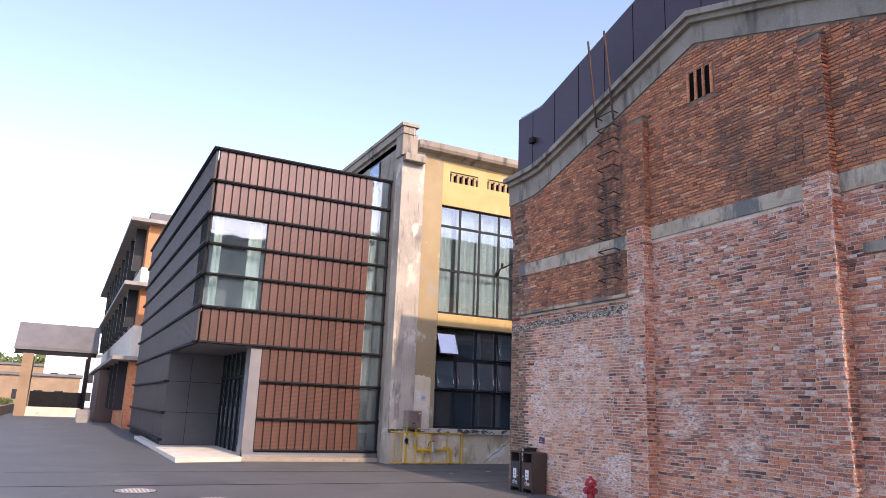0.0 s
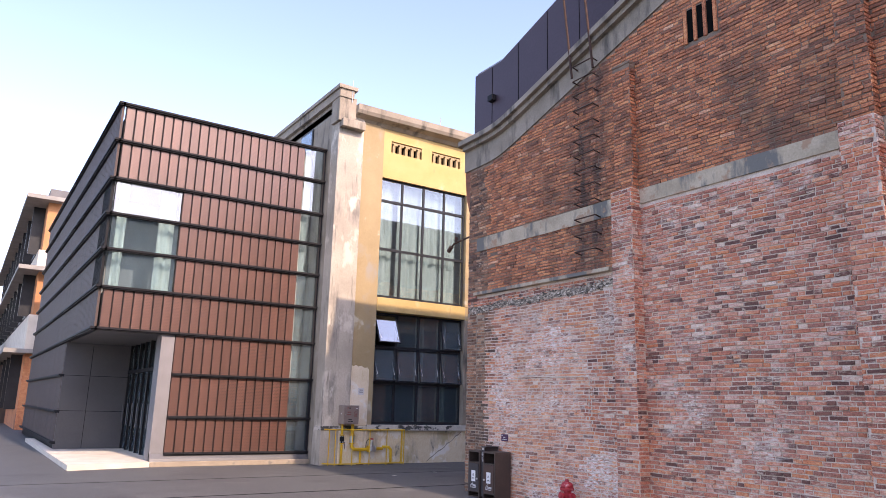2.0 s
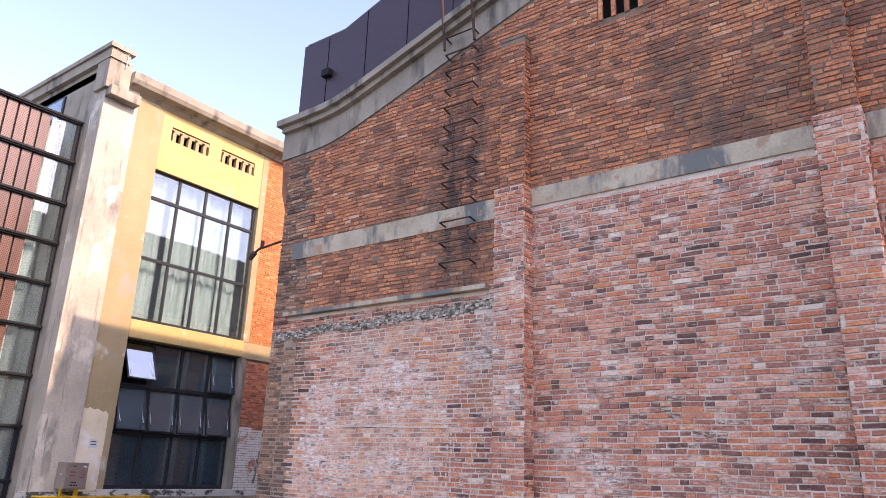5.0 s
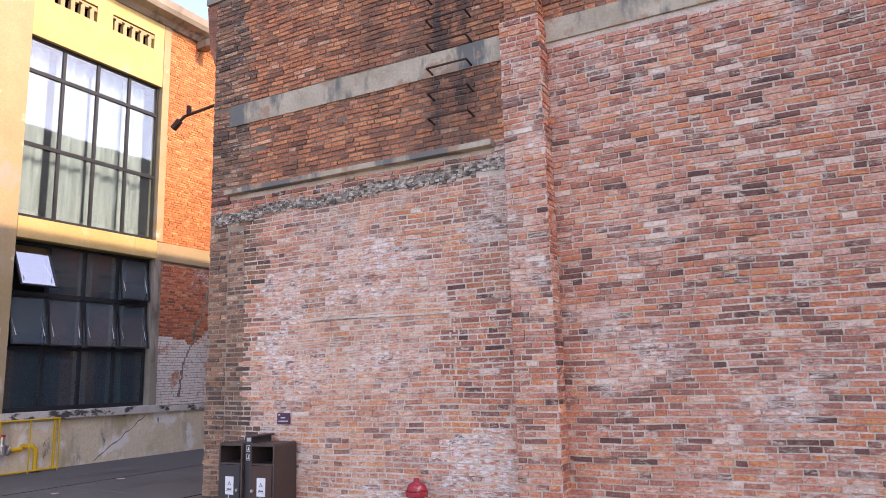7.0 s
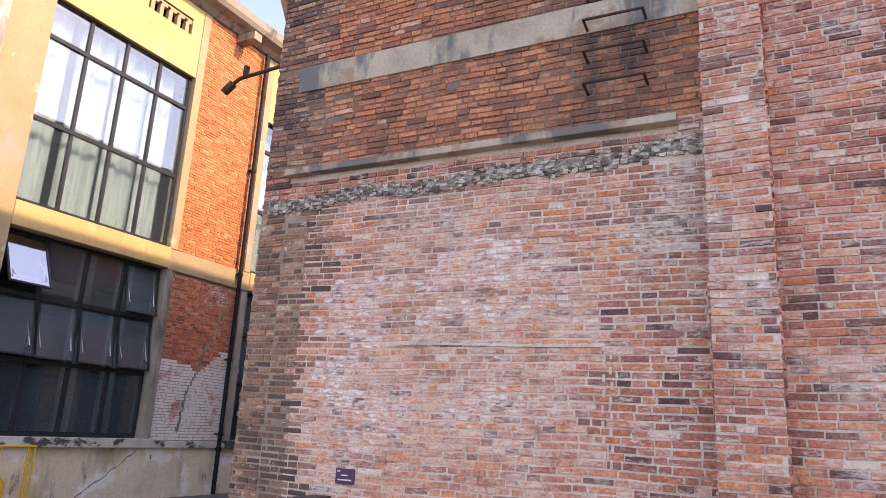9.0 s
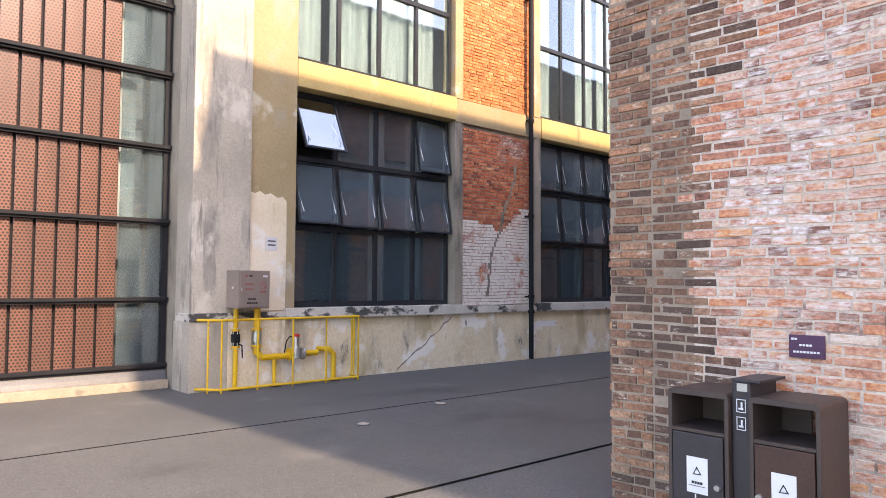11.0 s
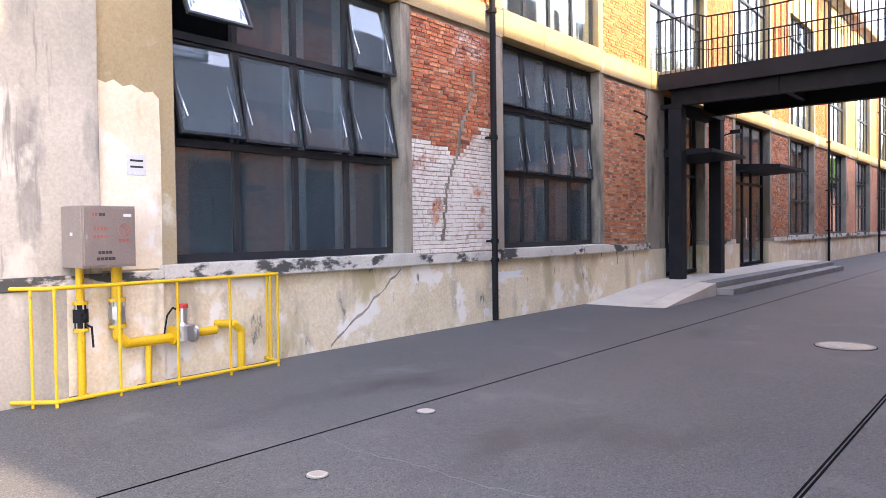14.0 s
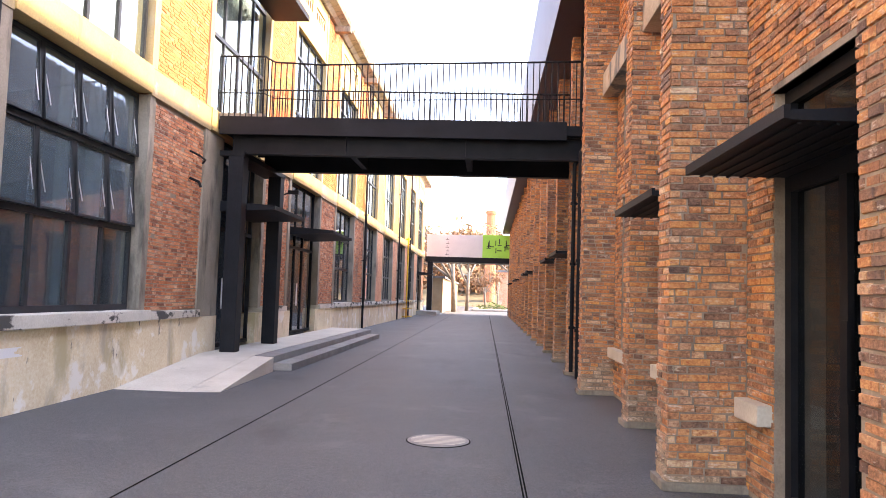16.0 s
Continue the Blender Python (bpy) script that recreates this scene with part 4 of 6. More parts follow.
# side wall to the lane, with piers, doors and upper lights between them
PIERS = [-0.48, 2.40] + [5.25 + 2.9 * i for i in range(18)]
PX = [7.2, 6.97, 7.24, 7.08] + [7.18] * 16
EDGES = [(-2.78, PIERS[0])] + [(q + 0.36, e) for q, e in zip(PIERS, PIERS[1:] + [58.0])]
for i, (ys, ye) in enumerate(EDGES):
    oy0, oy1 = (ye - 2.2, ye - 0.52) if i else (-2.3, -1.06)
    wx = 7.62 if i else 7.52
    z0 = 0.03 if i % 4 in (1, 2) else 0.78
    walls = [(ys, oy0, 0, 7.3), (oy1, ye, 0, 7.3), (oy0, oy1, 3.15, 4.0), (oy0, oy1, 5.5, 7.3)]
    if z0 > 0.5:
        walls.append((oy0, oy1, 0, z0))
    for w in walls:
        part("side_wall", B(wx, 8.0, *w), "mortar_lane", hall, "orange brick side wall along the lane")
    part("lintel", B(wx - 0.07 if i == 0 else 7.36, 8.0, max(ys, oy0 - 0.3), ye + 0.005, 4.9, 5.28, 0.01), "lintel", hall, "pale concrete lintel beam between the piers")
    part("lintel", B(wx - 0.015, 7.8, oy0 - 0.02, oy1 + 0.02, 3.15, 3.2), "concrete", hall)
    part("sill", B(wx - 0.12, 7.75, oy1 + 0.02, ye - 0.02, 0.62, 0.78, 0.012), "pale_stone", hall, "pale concrete sill block")
    if z0 > 0.5:
        part("sill", B(wx - 0.12, 7.75, oy0 - 0.1, oy1 + 0.015, 0.62, 0.78, 0.012), "pale_stone", hall, "pale concrete sill block")
    # dark steel door or window
    bm = bmesh.new()
    x0, x1 = 7.70, 7.80
    box(bm, x0, x1, oy0, oy0 + 0.1, z0, 3.15)
    box(bm, x0, x1, oy1 - 0.1, oy1, z0, 3.15)
    mid = (oy0 + oy1) / 2
    box(bm, x0, x1, oy0 + 0.1, oy1 - 0.1, z0, z0 + 0.12)
    box(bm, x0, x1, oy0 + 0.1, oy1 - 0.1, 3.05, 3.15)
    bmesh.ops.remove_doubles(bm, verts=bm.verts, dist=0.0005)
    d = part("door" if z0 < 0.5 else "window", bm, "black", hall, "dark steel framed glazed door" if z0 < 0.5 else "dark steel window")
    part("mullion", B(x0 + 0.01, x1 - 0.005, mid - 0.05, mid + 0.05, z0 + 0.12, 2.38), "black", d)
    part("transom", B(x0 + 0.002, x1 - 0.002, oy0 + 0.1, oy1 - 0.1, 2.38, 2.5), "black", d)
    for a, b, lo, hi in ((oy0 + 0.1, mid - 0.05, z0 + 0.12, 2.38), (mid + 0.05, oy1 - 0.1, z0 + 0.12, 2.38), (oy0 + 0.1, oy1 - 0.1, 2.5, 3.05)):
        g = part("pane", B(7.75, 7.756, a, b, lo, hi), "glass_door", d)
        g.visible_shadow = False
    if z0 < 0.5:
        bm = bmesh.new()
        box(bm, 7.64, 7.66, mid - 0.18, mid - 0.10, 0.95, 1.45)
        box(bm, 7.66, 7.70, mid - 0.15, mid - 0.13, 1.0, 1.03)
        box(bm, 7.66, 7.70, mid - 0.15, mid - 0.13, 1.37, 1.40)
        part("handle", bm, "black", d, "flat black pull handle")
        bm = bmesh.new()
        prism(bm, [(7.0, 2.51), (7.0, 2.56), (7.70, 2.60), (7.70, 2.50)], 1, oy0 - 0.02, oy1 + 0.02)
        cn = part("canopy", bm, "steel", hall, "dark steel door canopy")
        part("edge_trim", B(6.97, 7.0, oy0 - 0.05, oy1 + 0.05, 2.51, 2.58), "black", cn)
        bm = bmesh.new()
        for j in range(6):
            box(bm, 7.06 + j * 0.1, 7.08 + j * 0.1, oy0, oy1, 2.49, 2.50)
        part("slat", bm, "black", cn, kind="stuff")
    wn2 = part("window", B(7.8, 7.84, oy0, oy1, 4.0, 5.2), "frame", hall)
    part("glazing_bar", B(7.77, 7.80, mid - 0.03, mid + 0.03, 4.0, 5.2), "frame", wn2)
for q, px in zip(PIERS, PX):
    part("pier", B(px + 0.012, 7.62, q + 0.008, q + 0.36, 0.0, 7.2), "mortar_lane", hall, "brick pier")
    part("pier_cap", B(px - 0.02, 7.62, q - 0.02, q + 0.38, 7.2, 7.32), "concrete", hall)
    part("pier_foot", B(px - 0.04, 7.62, q - 0.03, q + 0.39, 0.0, 0.07, 0.01), "concrete", hall)
part("eaves", B(6.85, 7.7, -2.5, 58, 7.32, 7.5), "purple", hall)

# downpipes on the lane side
for x, y, r in ((7.18, 9.35, 0.05), (7.2, 10.55, 0.04)):
    bm = tube(bmesh.new(), [(x, y, 0.12), (x, y, 4.2), (x + 0.12, y, 4.4), (x + 0.12, y, 7.1)], r)
    for z in (0.95, 2.2, 3.4):
        cyl(bm, (x, y, z), (x, y, z + 0.06), r + 0.02)
        box(bm, x, 7.62, y - 0.02, y + 0.02, z + 0.015, z + 0.045)
    part("downpipe", bm, "black", hall, "black painted downpipe")

# ---- metal-clad annex ----
ann = thing("clad_annex", (-8, -6.5, 0), "modern annex clad in rust-brown perforated metal panels", "building")
AX, AY, AT = -0.78, -9.6, 9.8
LEFT = -20.0
part("core", B(LEFT + 0.1, -3.4, AY + 0.1, -3.6, 3.55, 9.7), "room", ann)
part("core", B(-3.4, -1.6, -7.7, -3.6, 3.55, 9.7), "room", ann)
part("core", B(-3.4, AX - 0.13, AY + 0.1, -7.7, 7.7, 9.7), "room", ann)
part("core", B(-3.4, AX - 0.13, AY + 0.1, -7.7, 3.55, 4.58), "room", ann)
part("core", B(-13.0, -1.6, -7.6, -3.6, 0, 3.55), "grey_panel", ann)
part("core", B(LEFT + 0.1, -6.4, AY + 0.1, -3.6, 0, 3.55), "grey_panel", ann)
ROWS = [0.33, 1.29, 2.43, 3.53, 4.63, 5.66, 6.64, 7.63, 8.72, 9.80]
PW = 0.262


def clad_panels(parent):
    """Perforated panels on the front, row by row, with dark joints and rails."""
    for r, (z0, z1) in enumerate(zip(ROWS, ROWS[1:])):
        first = AY if r >= 3 else -7.64
        if r in (4, 5, 6):
            first = -7.83
        n = int(round((-4.22 - first) / PW))
        w = (-4.22 - first) / n
        for i in range(n):
            y = first + i * w
            bm = bmesh.new()
            prism(bm, [(AX - 0.05, y + 0.014), (AX - 0.004, y + 0.018), (AX, y + 0.026), (AX, y + w - 0.026), (AX - 0.004, y + w - 0.018), (AX - 0.05, y + w - 0.014)], 2, z0 + 0.03, z1 - 0.06)
            part("panel", bm, "clad", parent)


clad_panels(ann)
part("panel_back", B(AX - 0.12, AX - 0.05, -7.64, -4.22, 0.33, 3.53), "black", ann)
part("panel_back", B(AX - 0.12, AX - 0.05, AY, -4.22, 3.53, 4.63), "black", ann)
part("panel_back", B(AX - 0.12, AX - 0.05, -7.83, -4.22, 4.63, 7.63), "black", ann)
part("panel_back", B(AX - 0.12, AX - 0.05, AY, -4.22, 7.63, 9.80), "black", ann)
for r, z in enumerate(ROWS):
    a = AY - 0.1 if r >= 3 else -7.64
    for lo, hi, d in ((z - 0.055, z - 0.02, 0.075), (z - 0.02, z + 0.03, 0.11)):
        part("rail", B(AX - 0.05, AX + d, a, -3.52, lo, hi), "steel", ann, "dark projecting steel rail")
        if r >= 3:
            part("rail", B(LEFT, AX + d, AY - 0.1 - d, AY - 0.05, lo, hi), "steel", ann, "dark projecting steel rail")
        else:
            part("rail", B(LEFT, -6.35, AY - 0.1 - d, AY - 0.05, lo, hi), "steel", ann)
# panels on the long side; their shade is put into the darker colour
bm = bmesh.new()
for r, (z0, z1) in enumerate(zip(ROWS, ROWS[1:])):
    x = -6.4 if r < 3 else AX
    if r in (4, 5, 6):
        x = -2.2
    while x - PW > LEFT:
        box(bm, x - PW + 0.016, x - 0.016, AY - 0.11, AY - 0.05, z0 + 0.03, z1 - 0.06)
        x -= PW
part("side_panel", bm, "clad_dark", ann, "brown metal panels, coloured darker to show shade", kind="stuff")
part("core", B(LEFT, -6.4, AY - 0.05, AY + 0.1, 0, 3.53), "black", ann)
part("core", B(LEFT, -2.2, AY - 0.05, AY + 0.1, 3.53, 9.8), "black", ann)
# corner window
for z0, z1 in zip(ROWS[4:7], ROWS[5:8]):
    g = part("pane", B(AX - 0.06, AX - 0.05, AY, -7.85, z0 + 0.03, z1 - 0.06), "glass" if z0 > 6.5 else "glass_dark", ann)
    g.visible_shadow = False
    g = part("pane", B(-2.2, AX - 0.06, AY - 0.04, AY - 0.03, z0 + 0.03, z1 - 0.06), "glass_dark", ann)
    g.visible_shadow = False
    for i in range(9):
        x = -2.16 + i * 0.155
        part("fin", B(x, x + 0.03, AY - 0.11, AY - 0.045, z0 + 0.03, z1 - 0.06), "black", ann)
    curtain(ann, -8.35, -7.9, z0, z1, AX - 0.35, "curtain_dark", 800 + int(z0 * 10))
    curtain(ann, AY + 0.15, -9.2, z0, z1, AX - 0.35, "curtain_dark", 700 + int(z0 * 10))
# glass strip beside the corner pier
for z0, z1 in zip(ROWS, ROWS[1:]):
    g = part("pane", B(AX - 0.02, AX - 0.01, -4.2, -3.6, z0 + 0.03, z1 - 0.06), "glass" if z0 > 5 else "glass_strip", ann)
    g.visible_shadow = False
    if z0 > 2.4:
        part("blind", B(AX - 0.22, AX - 0.2, -4.2, -3.95, z0 + 0.03, z1 - 0.1), "curtain", ann)
part("strip_post", B(AX - 0.06, AX + 0.03, -3.6, -3.52, 0.2, 9.8), "steel", ann)
part("base_rail", prism(bmesh.new(), [(AX - 0.12, 0.13), (AX + 0.12, 0.13), (AX + 0.1, 0.2), (AX + 0.02, 0.33), (AX - 0.12, 0.33)], 1, -7.99, -3.52), "grey_panel", ann, "grey metal base flashing")
part("kerb", B(AX - 0.1, AX + 0.2, -7.99, -3.52, 0.0, 0.128, 0.01), "kerb_stone", ann, "pale stone kerb")
# entrance recess
part("corner_post", B(AX - 0.6, AX, -7.99, -7.645, 0.1, 3.5), "post_metal", ann, "light grey metal-clad post")
part("soffit", B(-6.4, AX - 0.002, AY, -7.6, 3.48, 3.545), "grey_panel", ann)
part("side_panel", B(-6.5, -6.36, AY - 0.1, -7.6, 0, 3.48), "grey_panel", ann, "dark grey smooth wall panel")
for z in (1.3, 2.42):
    part("joint", B(-6.36, -6.355, AY - 0.1, -7.6, z, z + 0.012), "slot", ann)
part("joint", B(-6.36, -6.355, -8.9, -8.888, 0, 3.4), "slot", ann)
for i in range(7):
    x = -6.3 + i * 0.76
    d = part("door", B(x, x + 0.06, -7.75, -7.62, 0.1, 3.48), "black", ann, "tall dark glazed entrance door")
    g = part("pane", B(x + 0.06, x + 0.76, -7.69, -7.68, 0.12, 3.46), "glass_dark", d)
    g.visible_shadow = False
    part("handle", C((x + 0.14, -7.82, 0.9), (x + 0.14, -7.82, 1.6), 0.015, 8), "grey_panel", d)
part("transom", B(-6.3, -1.0, -7.77, -7.60, 2.55, 2.65), "black", ann)
bm = bmesh.new()
prism(bm, [(-13.0, -10.0), (-0.12, -9.98), (AX + 0.16, -7.99), (AX + 0.1, -7.6), (-6.3, -7.6), (-6.3, -9.7), (-13.0, -9.7)], 2, 0.0, 0.13)
part("platform", bm, "pale_stone", ann, "pale stone entrance platform")

# ---- fittings of the factory front ----
def downpipe(y, x=0.13, z1=10.7):
    bm = C((x, y, 0.02), (x, y, z1), 0.05, 12)
    for z in (0.95, 1.25, 2.9, 4.9, 7.5):
        cyl(bm, (x, y, z), (x, y, z + 0.07), 0.068, 12)
        box(bm, 0.0, x, y - 0.06, y + 0.06, z + 0.02, z + 0.05)
    return bm


for y in (3.62, 3.62 + 4 * PITCH, 3.62 + 6 * PITCH, 3.62 + 7 * PITCH):
    part("downpipe", downpipe(y), "black", fac, "black cast iron downpipe")
# gutter spouts at the cornice
for k in range(NB):
    y = Y0 + k * PITCH + WID + 1.2
    part("spout", B(0.0, 0.55, y - 0.13, y + 0.13, 10.55, 10.75), "concrete", fac)
# lightning rods along the cornice
for k in range(6):
    y = -3.2 + k * 3.4
    part("rod", C((0.3, y, 11.2), (0.3, y, 11.55 if k else 11.95), 0.012, 6), "light_metal", fac)
part("cable_stub", tube(bmesh.new(), [(0.0, 9.1, 4.05), (0.14, 9.2, 3.98), (0.14, 9.5, 3.95), (0.05, 9.6, 3.9)], 0.02, 6), "black", fac)
part("cable_stub", tube(bmesh.new(), [(0.0, 9.15, 3.55), (0.12, 9.3, 3.5), (0.16, 9.3, 3.4)], 0.025, 6), "black", fac)
part("gas_riser", tube(bmesh.new(), [(0.25, 42.6, 0.0), (0.25, 42.6, 5.2), (0.25, 43.4, 5.2), (0.0, 43.4, 5.2)], 0.05, 8), "gas", fac, "yellow gas riser")
for z in (0.1, 0.6, 1.1):
    part("riser_guard", B(0.06, 0.6, 42.0, 43.2, z, z + 0.04), "gas", fac)
# mended crack down the first brick pier
rgc = random.Random(17)
bm = bmesh.new()
y, z = 3.28, 3.95
while z > 1.35:
    h = rgc.uniform(0.05, 0.12)
    w = rgc.uniform(0.012, 0.05)
    box(bm, -0.012, 0.004 + rgc.uniform(0, 0.004), y - w, y + w * 0.6, z - h, z + 0.01)
    z -= h
    y -= rgc.uniform(-0.02, 0.065)
part("mended_crack", bm, "concrete", fac, "grey mortar in a stepped crack", kind="stuff")
# lime wash stroke on the plinth
rgs = random.Random(8)
bm = bmesh.new()
for i in range(7):
    z = 0.66 + i * 0.016
    box(bm, 0.046, 0.0515, 3.80 + rgs.uniform(0, 0.1), 4.55 + rgs.uniform(-0.15, 0.05), z, z + 0.017)
part("lime_stroke", bm, "white", fac, "white brush stroke on the plinth", kind="stuff")
# long crack in the plinth
bm = bmesh.new()
rg = random.Random(3)
pts = [(0.20 + i * 0.108, 0.06 + i * 0.072 + rg.uniform(-0.03, 0.03)) for i in range(13)]
for (ya, za), (yb, zb) in zip(pts, pts[1:]):
    w = rg.uniform(0.008, 0.022)
    prism(bm, [(ya, za - w), (yb, zb - w), (yb, zb + w), (ya, za + w)], 0, 0.045, 0.0535)
part("crack", bm, "concrete", fac, "diagonal grey mended crack")
# upper lobby glazing and vestibule over the footbridge
a = Y0 + 2 * PITCH
part("canopy", B(0.06, 0.95, a - 0.1, a + WID + 0.1, 8.2, 8.34), "steel", fac, "dark metal canopy")


def door_bay(a, portal):
    """A glazed double door set in a dark steel bay, with a small canopy."""
    b = a + WID
    d = part("door", B(-0.2, -0.11, a + 0.25, b - 0.24, 0.3, 0.38), "black", fac, "tall dark steel door with glass")
    for q in (a + 0.25, a + 1.1, a + 1.95, b - 0.31):
        part("stile", B(-0.2, -0.12, q, q + 0.07, 0.38, 4.62), "black", d)
    for z in (2.75, 4.55):
        part("rail", B(-0.19, -0.11, a + 0.25, b - 0.25, z, z + 0.08), "black", d)
    for q in (a + 0.32, a + 1.17, a + 2.02):
        for lo, hi in ((0.38, 2.75), (2.83, 4.55)):
            g = part("pane", B(-0.16, -0.154, q, q + 0.78, lo, hi), "glass_dark", d)
            g.visible_shadow = False
    part("handle", B(-0.09, -0.06, a + 1.28, a + 1.32, 1.1, 1.75), "white", d, "pale pull handle")
    bm = bmesh.new()
    prism(bm, [(-0.1, 3.12), (1.15, 3.18), (1.15, 3.26), (-0.1, 3.34)], 1, a + (0.75 if portal else 0.3), b - 0.3)
    part("canopy", bm, "steel", fac, "thin dark steel door canopy")


for k in (2, 3, 9):
    door_bay(Y0 + k * PITCH, k == 2)
# rendered wall strip behind the bridge column, with its plinth
part("wall_strip", B(-0.33, 0.012, Y0 + 2 * PITCH + 0.002, Y0 + 2 * PITCH + 0.8, 0.98, 4.62), "concrete", fac, "grey rendered wall strip with dark stains")
part("plinth", B(-0.33, 0.03, Y0 + 2 * PITCH + 0.252, Y0 + 2 * PITCH + 0.8, 0, 0.98), "plinth", fac)
# wall camera
bm = B(0.32, 0.60, 14.4, 14.5, 4.02, 4.12, 0.01)
cyl(bm, (0.0, 14.45, 3.95), (0.35, 14.45, 4.05), 0.02, 8)
top("security_camera", bm, "black", "small black security camera on a brick pier", "camera", at=(0, 14.45, 4.0))

# ramp, platform and steps
bm = bmesh.new()
prism(bm, [(6.75, 0.003), (9.9, 0.28), (21.5, 0.28), (21.5, 0.0), (6.75, 0.0)], 0, 0.052, 1.12)
part_y = thing("entrance_platform", (0.6, 14, 0), "pale concrete ramp and platform before the doors", "platform", kind="structure")
part("platform", bm, "pale_stone", part_y)
bm = bmesh.new()
prism(bm, [(1.12, 6.75), (1.63, 6.85), (1.12, 9.9)], 2, 0.0, 0.006)
part("ramp_edge", bm, "pale_stone", part_y)
bm = bmesh.new()
for v in prism(bm, [(1.12, 6.9), (1.62, 6.95), (1.55, 9.75), (1.12, 9.9)], 2, 0.0, 0.27).verts:
    if v.co.z > 0.1 and v.co.y < 8:
        v.co.z = 0.01
part("ramp_side", bm, "pale_stone", part_y)
part("step", B(1.12, 1.85, 9.95, 20.9, 0.0, 0.14, 0.01), "grey_stone", part_y, "grey stone step")
part("step", B(1.12, 1.5, 9.95, 21.2, 0.14, 0.275, 0.01), "grey_stone", part_y, "grey stone step")
top("door_step", B(0.05, 1.6, Y0 + 9 * PITCH - 0.3, Y0 + 9 * PITCH + 4, 0.0, 0.3, 0.01), "grey_stone", "grey stone landing before a far door", "step", kind="structure")

# ---- footbridge ----
fb = thing("footbridge", (3.6, 11.3, 0), "dark steel footbridge between the two buildings with thin railings", "footbridge")
part("fascia", B(0.1, 7.0, 10.2, 10.26, 4.62, 4.98), "steel", fb, "dark metal deck fascia")
part("deck", B(0.05, 7.6, 10.26, 12.6, 4.72, 4.92), "steel", fb)
part("fascia", B(0.1, 7.0, 12.6, 12.66, 4.62, 4.98), "steel", fb)
for y in (10.36, 12.4):
    bm = prism(bmesh.new(), [(y, 4.26), (y + 0.2, 4.26), (y + 0.2, 4.29), (y + 0.115, 4.29), (y + 0.115, 4.69), (y + 0.2, 4.69), (y + 0.2, 4.72), (y, 4.72), (y, 4.69), (y + 0.085, 4.69), (y + 0.085, 4.29), (y, 4.29)], 0, 0.3, 7.6)
    part("beam", bm, "black", fb, "black steel beam")
for x in (2.6, 5.0):
    part("rib", B(x, x + 0.03, 10.37, 10.44, 4.29, 4.69), "black", fb)
    part("cross_beam", B(x, x + 0.12, 10.55, 12.4, 4.35, 4.7), "black", fb)
part("column", B(0.28, 0.58, 10.32, 10.62, 0.28, 4.26, 0.008), "steel", fb, "dark square steel column")
part("column", B(0.28, 0.58, 12.9, 13.2, 0.28, 4.3, 0.008), "steel", fb, "dark square steel column")
part("column_cap", B(0.1, 0.6, 10.3, 13.2, 4.2, 4.3), "black", fb)
for line in ([(0.02, 10.27), (0.95, 10.25), (1.05, 10.6), (2.0, 10.72), (7.3, 10.3)], [(0.02, 12.62), (7.3, 12.62)]):
    for (xa, ya), (xb, yb) in zip(line, line[1:]):
        ln = math.hypot(xb - xa, yb - ya)
        for z, r, kind in ((6.22, 0.02, "handrail"), (5.47, 0.012, "rail")):
            part(kind, C((xa, ya, z), (xb, yb, z), r, 8), "black", fb)
        n = max(2, round(ln / 0.12))
        for i in range(n):
            x, y = xa + (xb - xa) * i / n, ya + (yb - ya) * i / n
            part("baluster", B(x - 0.01, x + 0.01, y - 0.01, y + 0.01, 4.92, 6.21), "black", fb)
part("kerb", B(0.05, 0.98, 10.262, 10.42, 4.92, 5.06, 0.01), "concrete", fb, "low concrete kerb at the bridge end")

# ---- far footbridge with banner ----
f2 = thing("sign_bridge", (4, 57, 0), "far grey footbridge carrying a green banner", "footbridge")
part("parapet", B(0.2, 4.95, 56.9, 57.0, 4.85, 6.75), "grey_sign", f2, "pale grey sign panel")
ban = part("banner", B(4.95, 7.6, 56.88, 57.0, 4.85, 6.8), "green", f2, "bright green banner with dark brush strokes")
part("deck", B(0.1, 7.6, 57.0, 59.5, 4.4, 4.85), "black", f2)
part("beam", B(0.3, 7.6, 56.9, 57.0, 4.4, 4.85), "black", f2)
part("column", B(0.3, 0.75, 57.0, 57.45, 0, 4.4), "steel", f2)
part("column", B(7.2, 7.5, 57.0, 57.4, 0, 4.4), "steel", f2)
rg = random.Random(11)
bm = bmesh.new()
for cx in (5.5, 6.25, 7.0):
    for j in range(6):
        y0, z0 = cx + rg.uniform(-0.25, 0.1), 5.4 + rg.uniform(0, 0.8)
        if j % 2:
            box(bm, y0, y0 + 0.35, 56.865, 56.88, z0, z0 + 0.07)
        else:
            box(bm, y0, y0 + 0.07, 56.865, 56.88, z0 - 0.15, z0 + 0.3)
part("brush_stroke", bm, "ink", ban, "dark brush-stroke characters", kind="stuff")
bm = bmesh.new()
for j in range(5):
    box(bm, 1.8 + 0.05 * (j % 2), 2.1, 56.885, 56.9, 5.0 + j * 0.32, 5.05 + j * 0.32)
    box(bm, 1.9 + 0.08 * (j % 2), 1.95 + 0.08 * (j % 2), 56.885, 56.9, 5.05 + j * 0.32, 5.2 + j * 0.32)
part("brush_stroke", bm, "roof_grey", f2, kind="stuff")

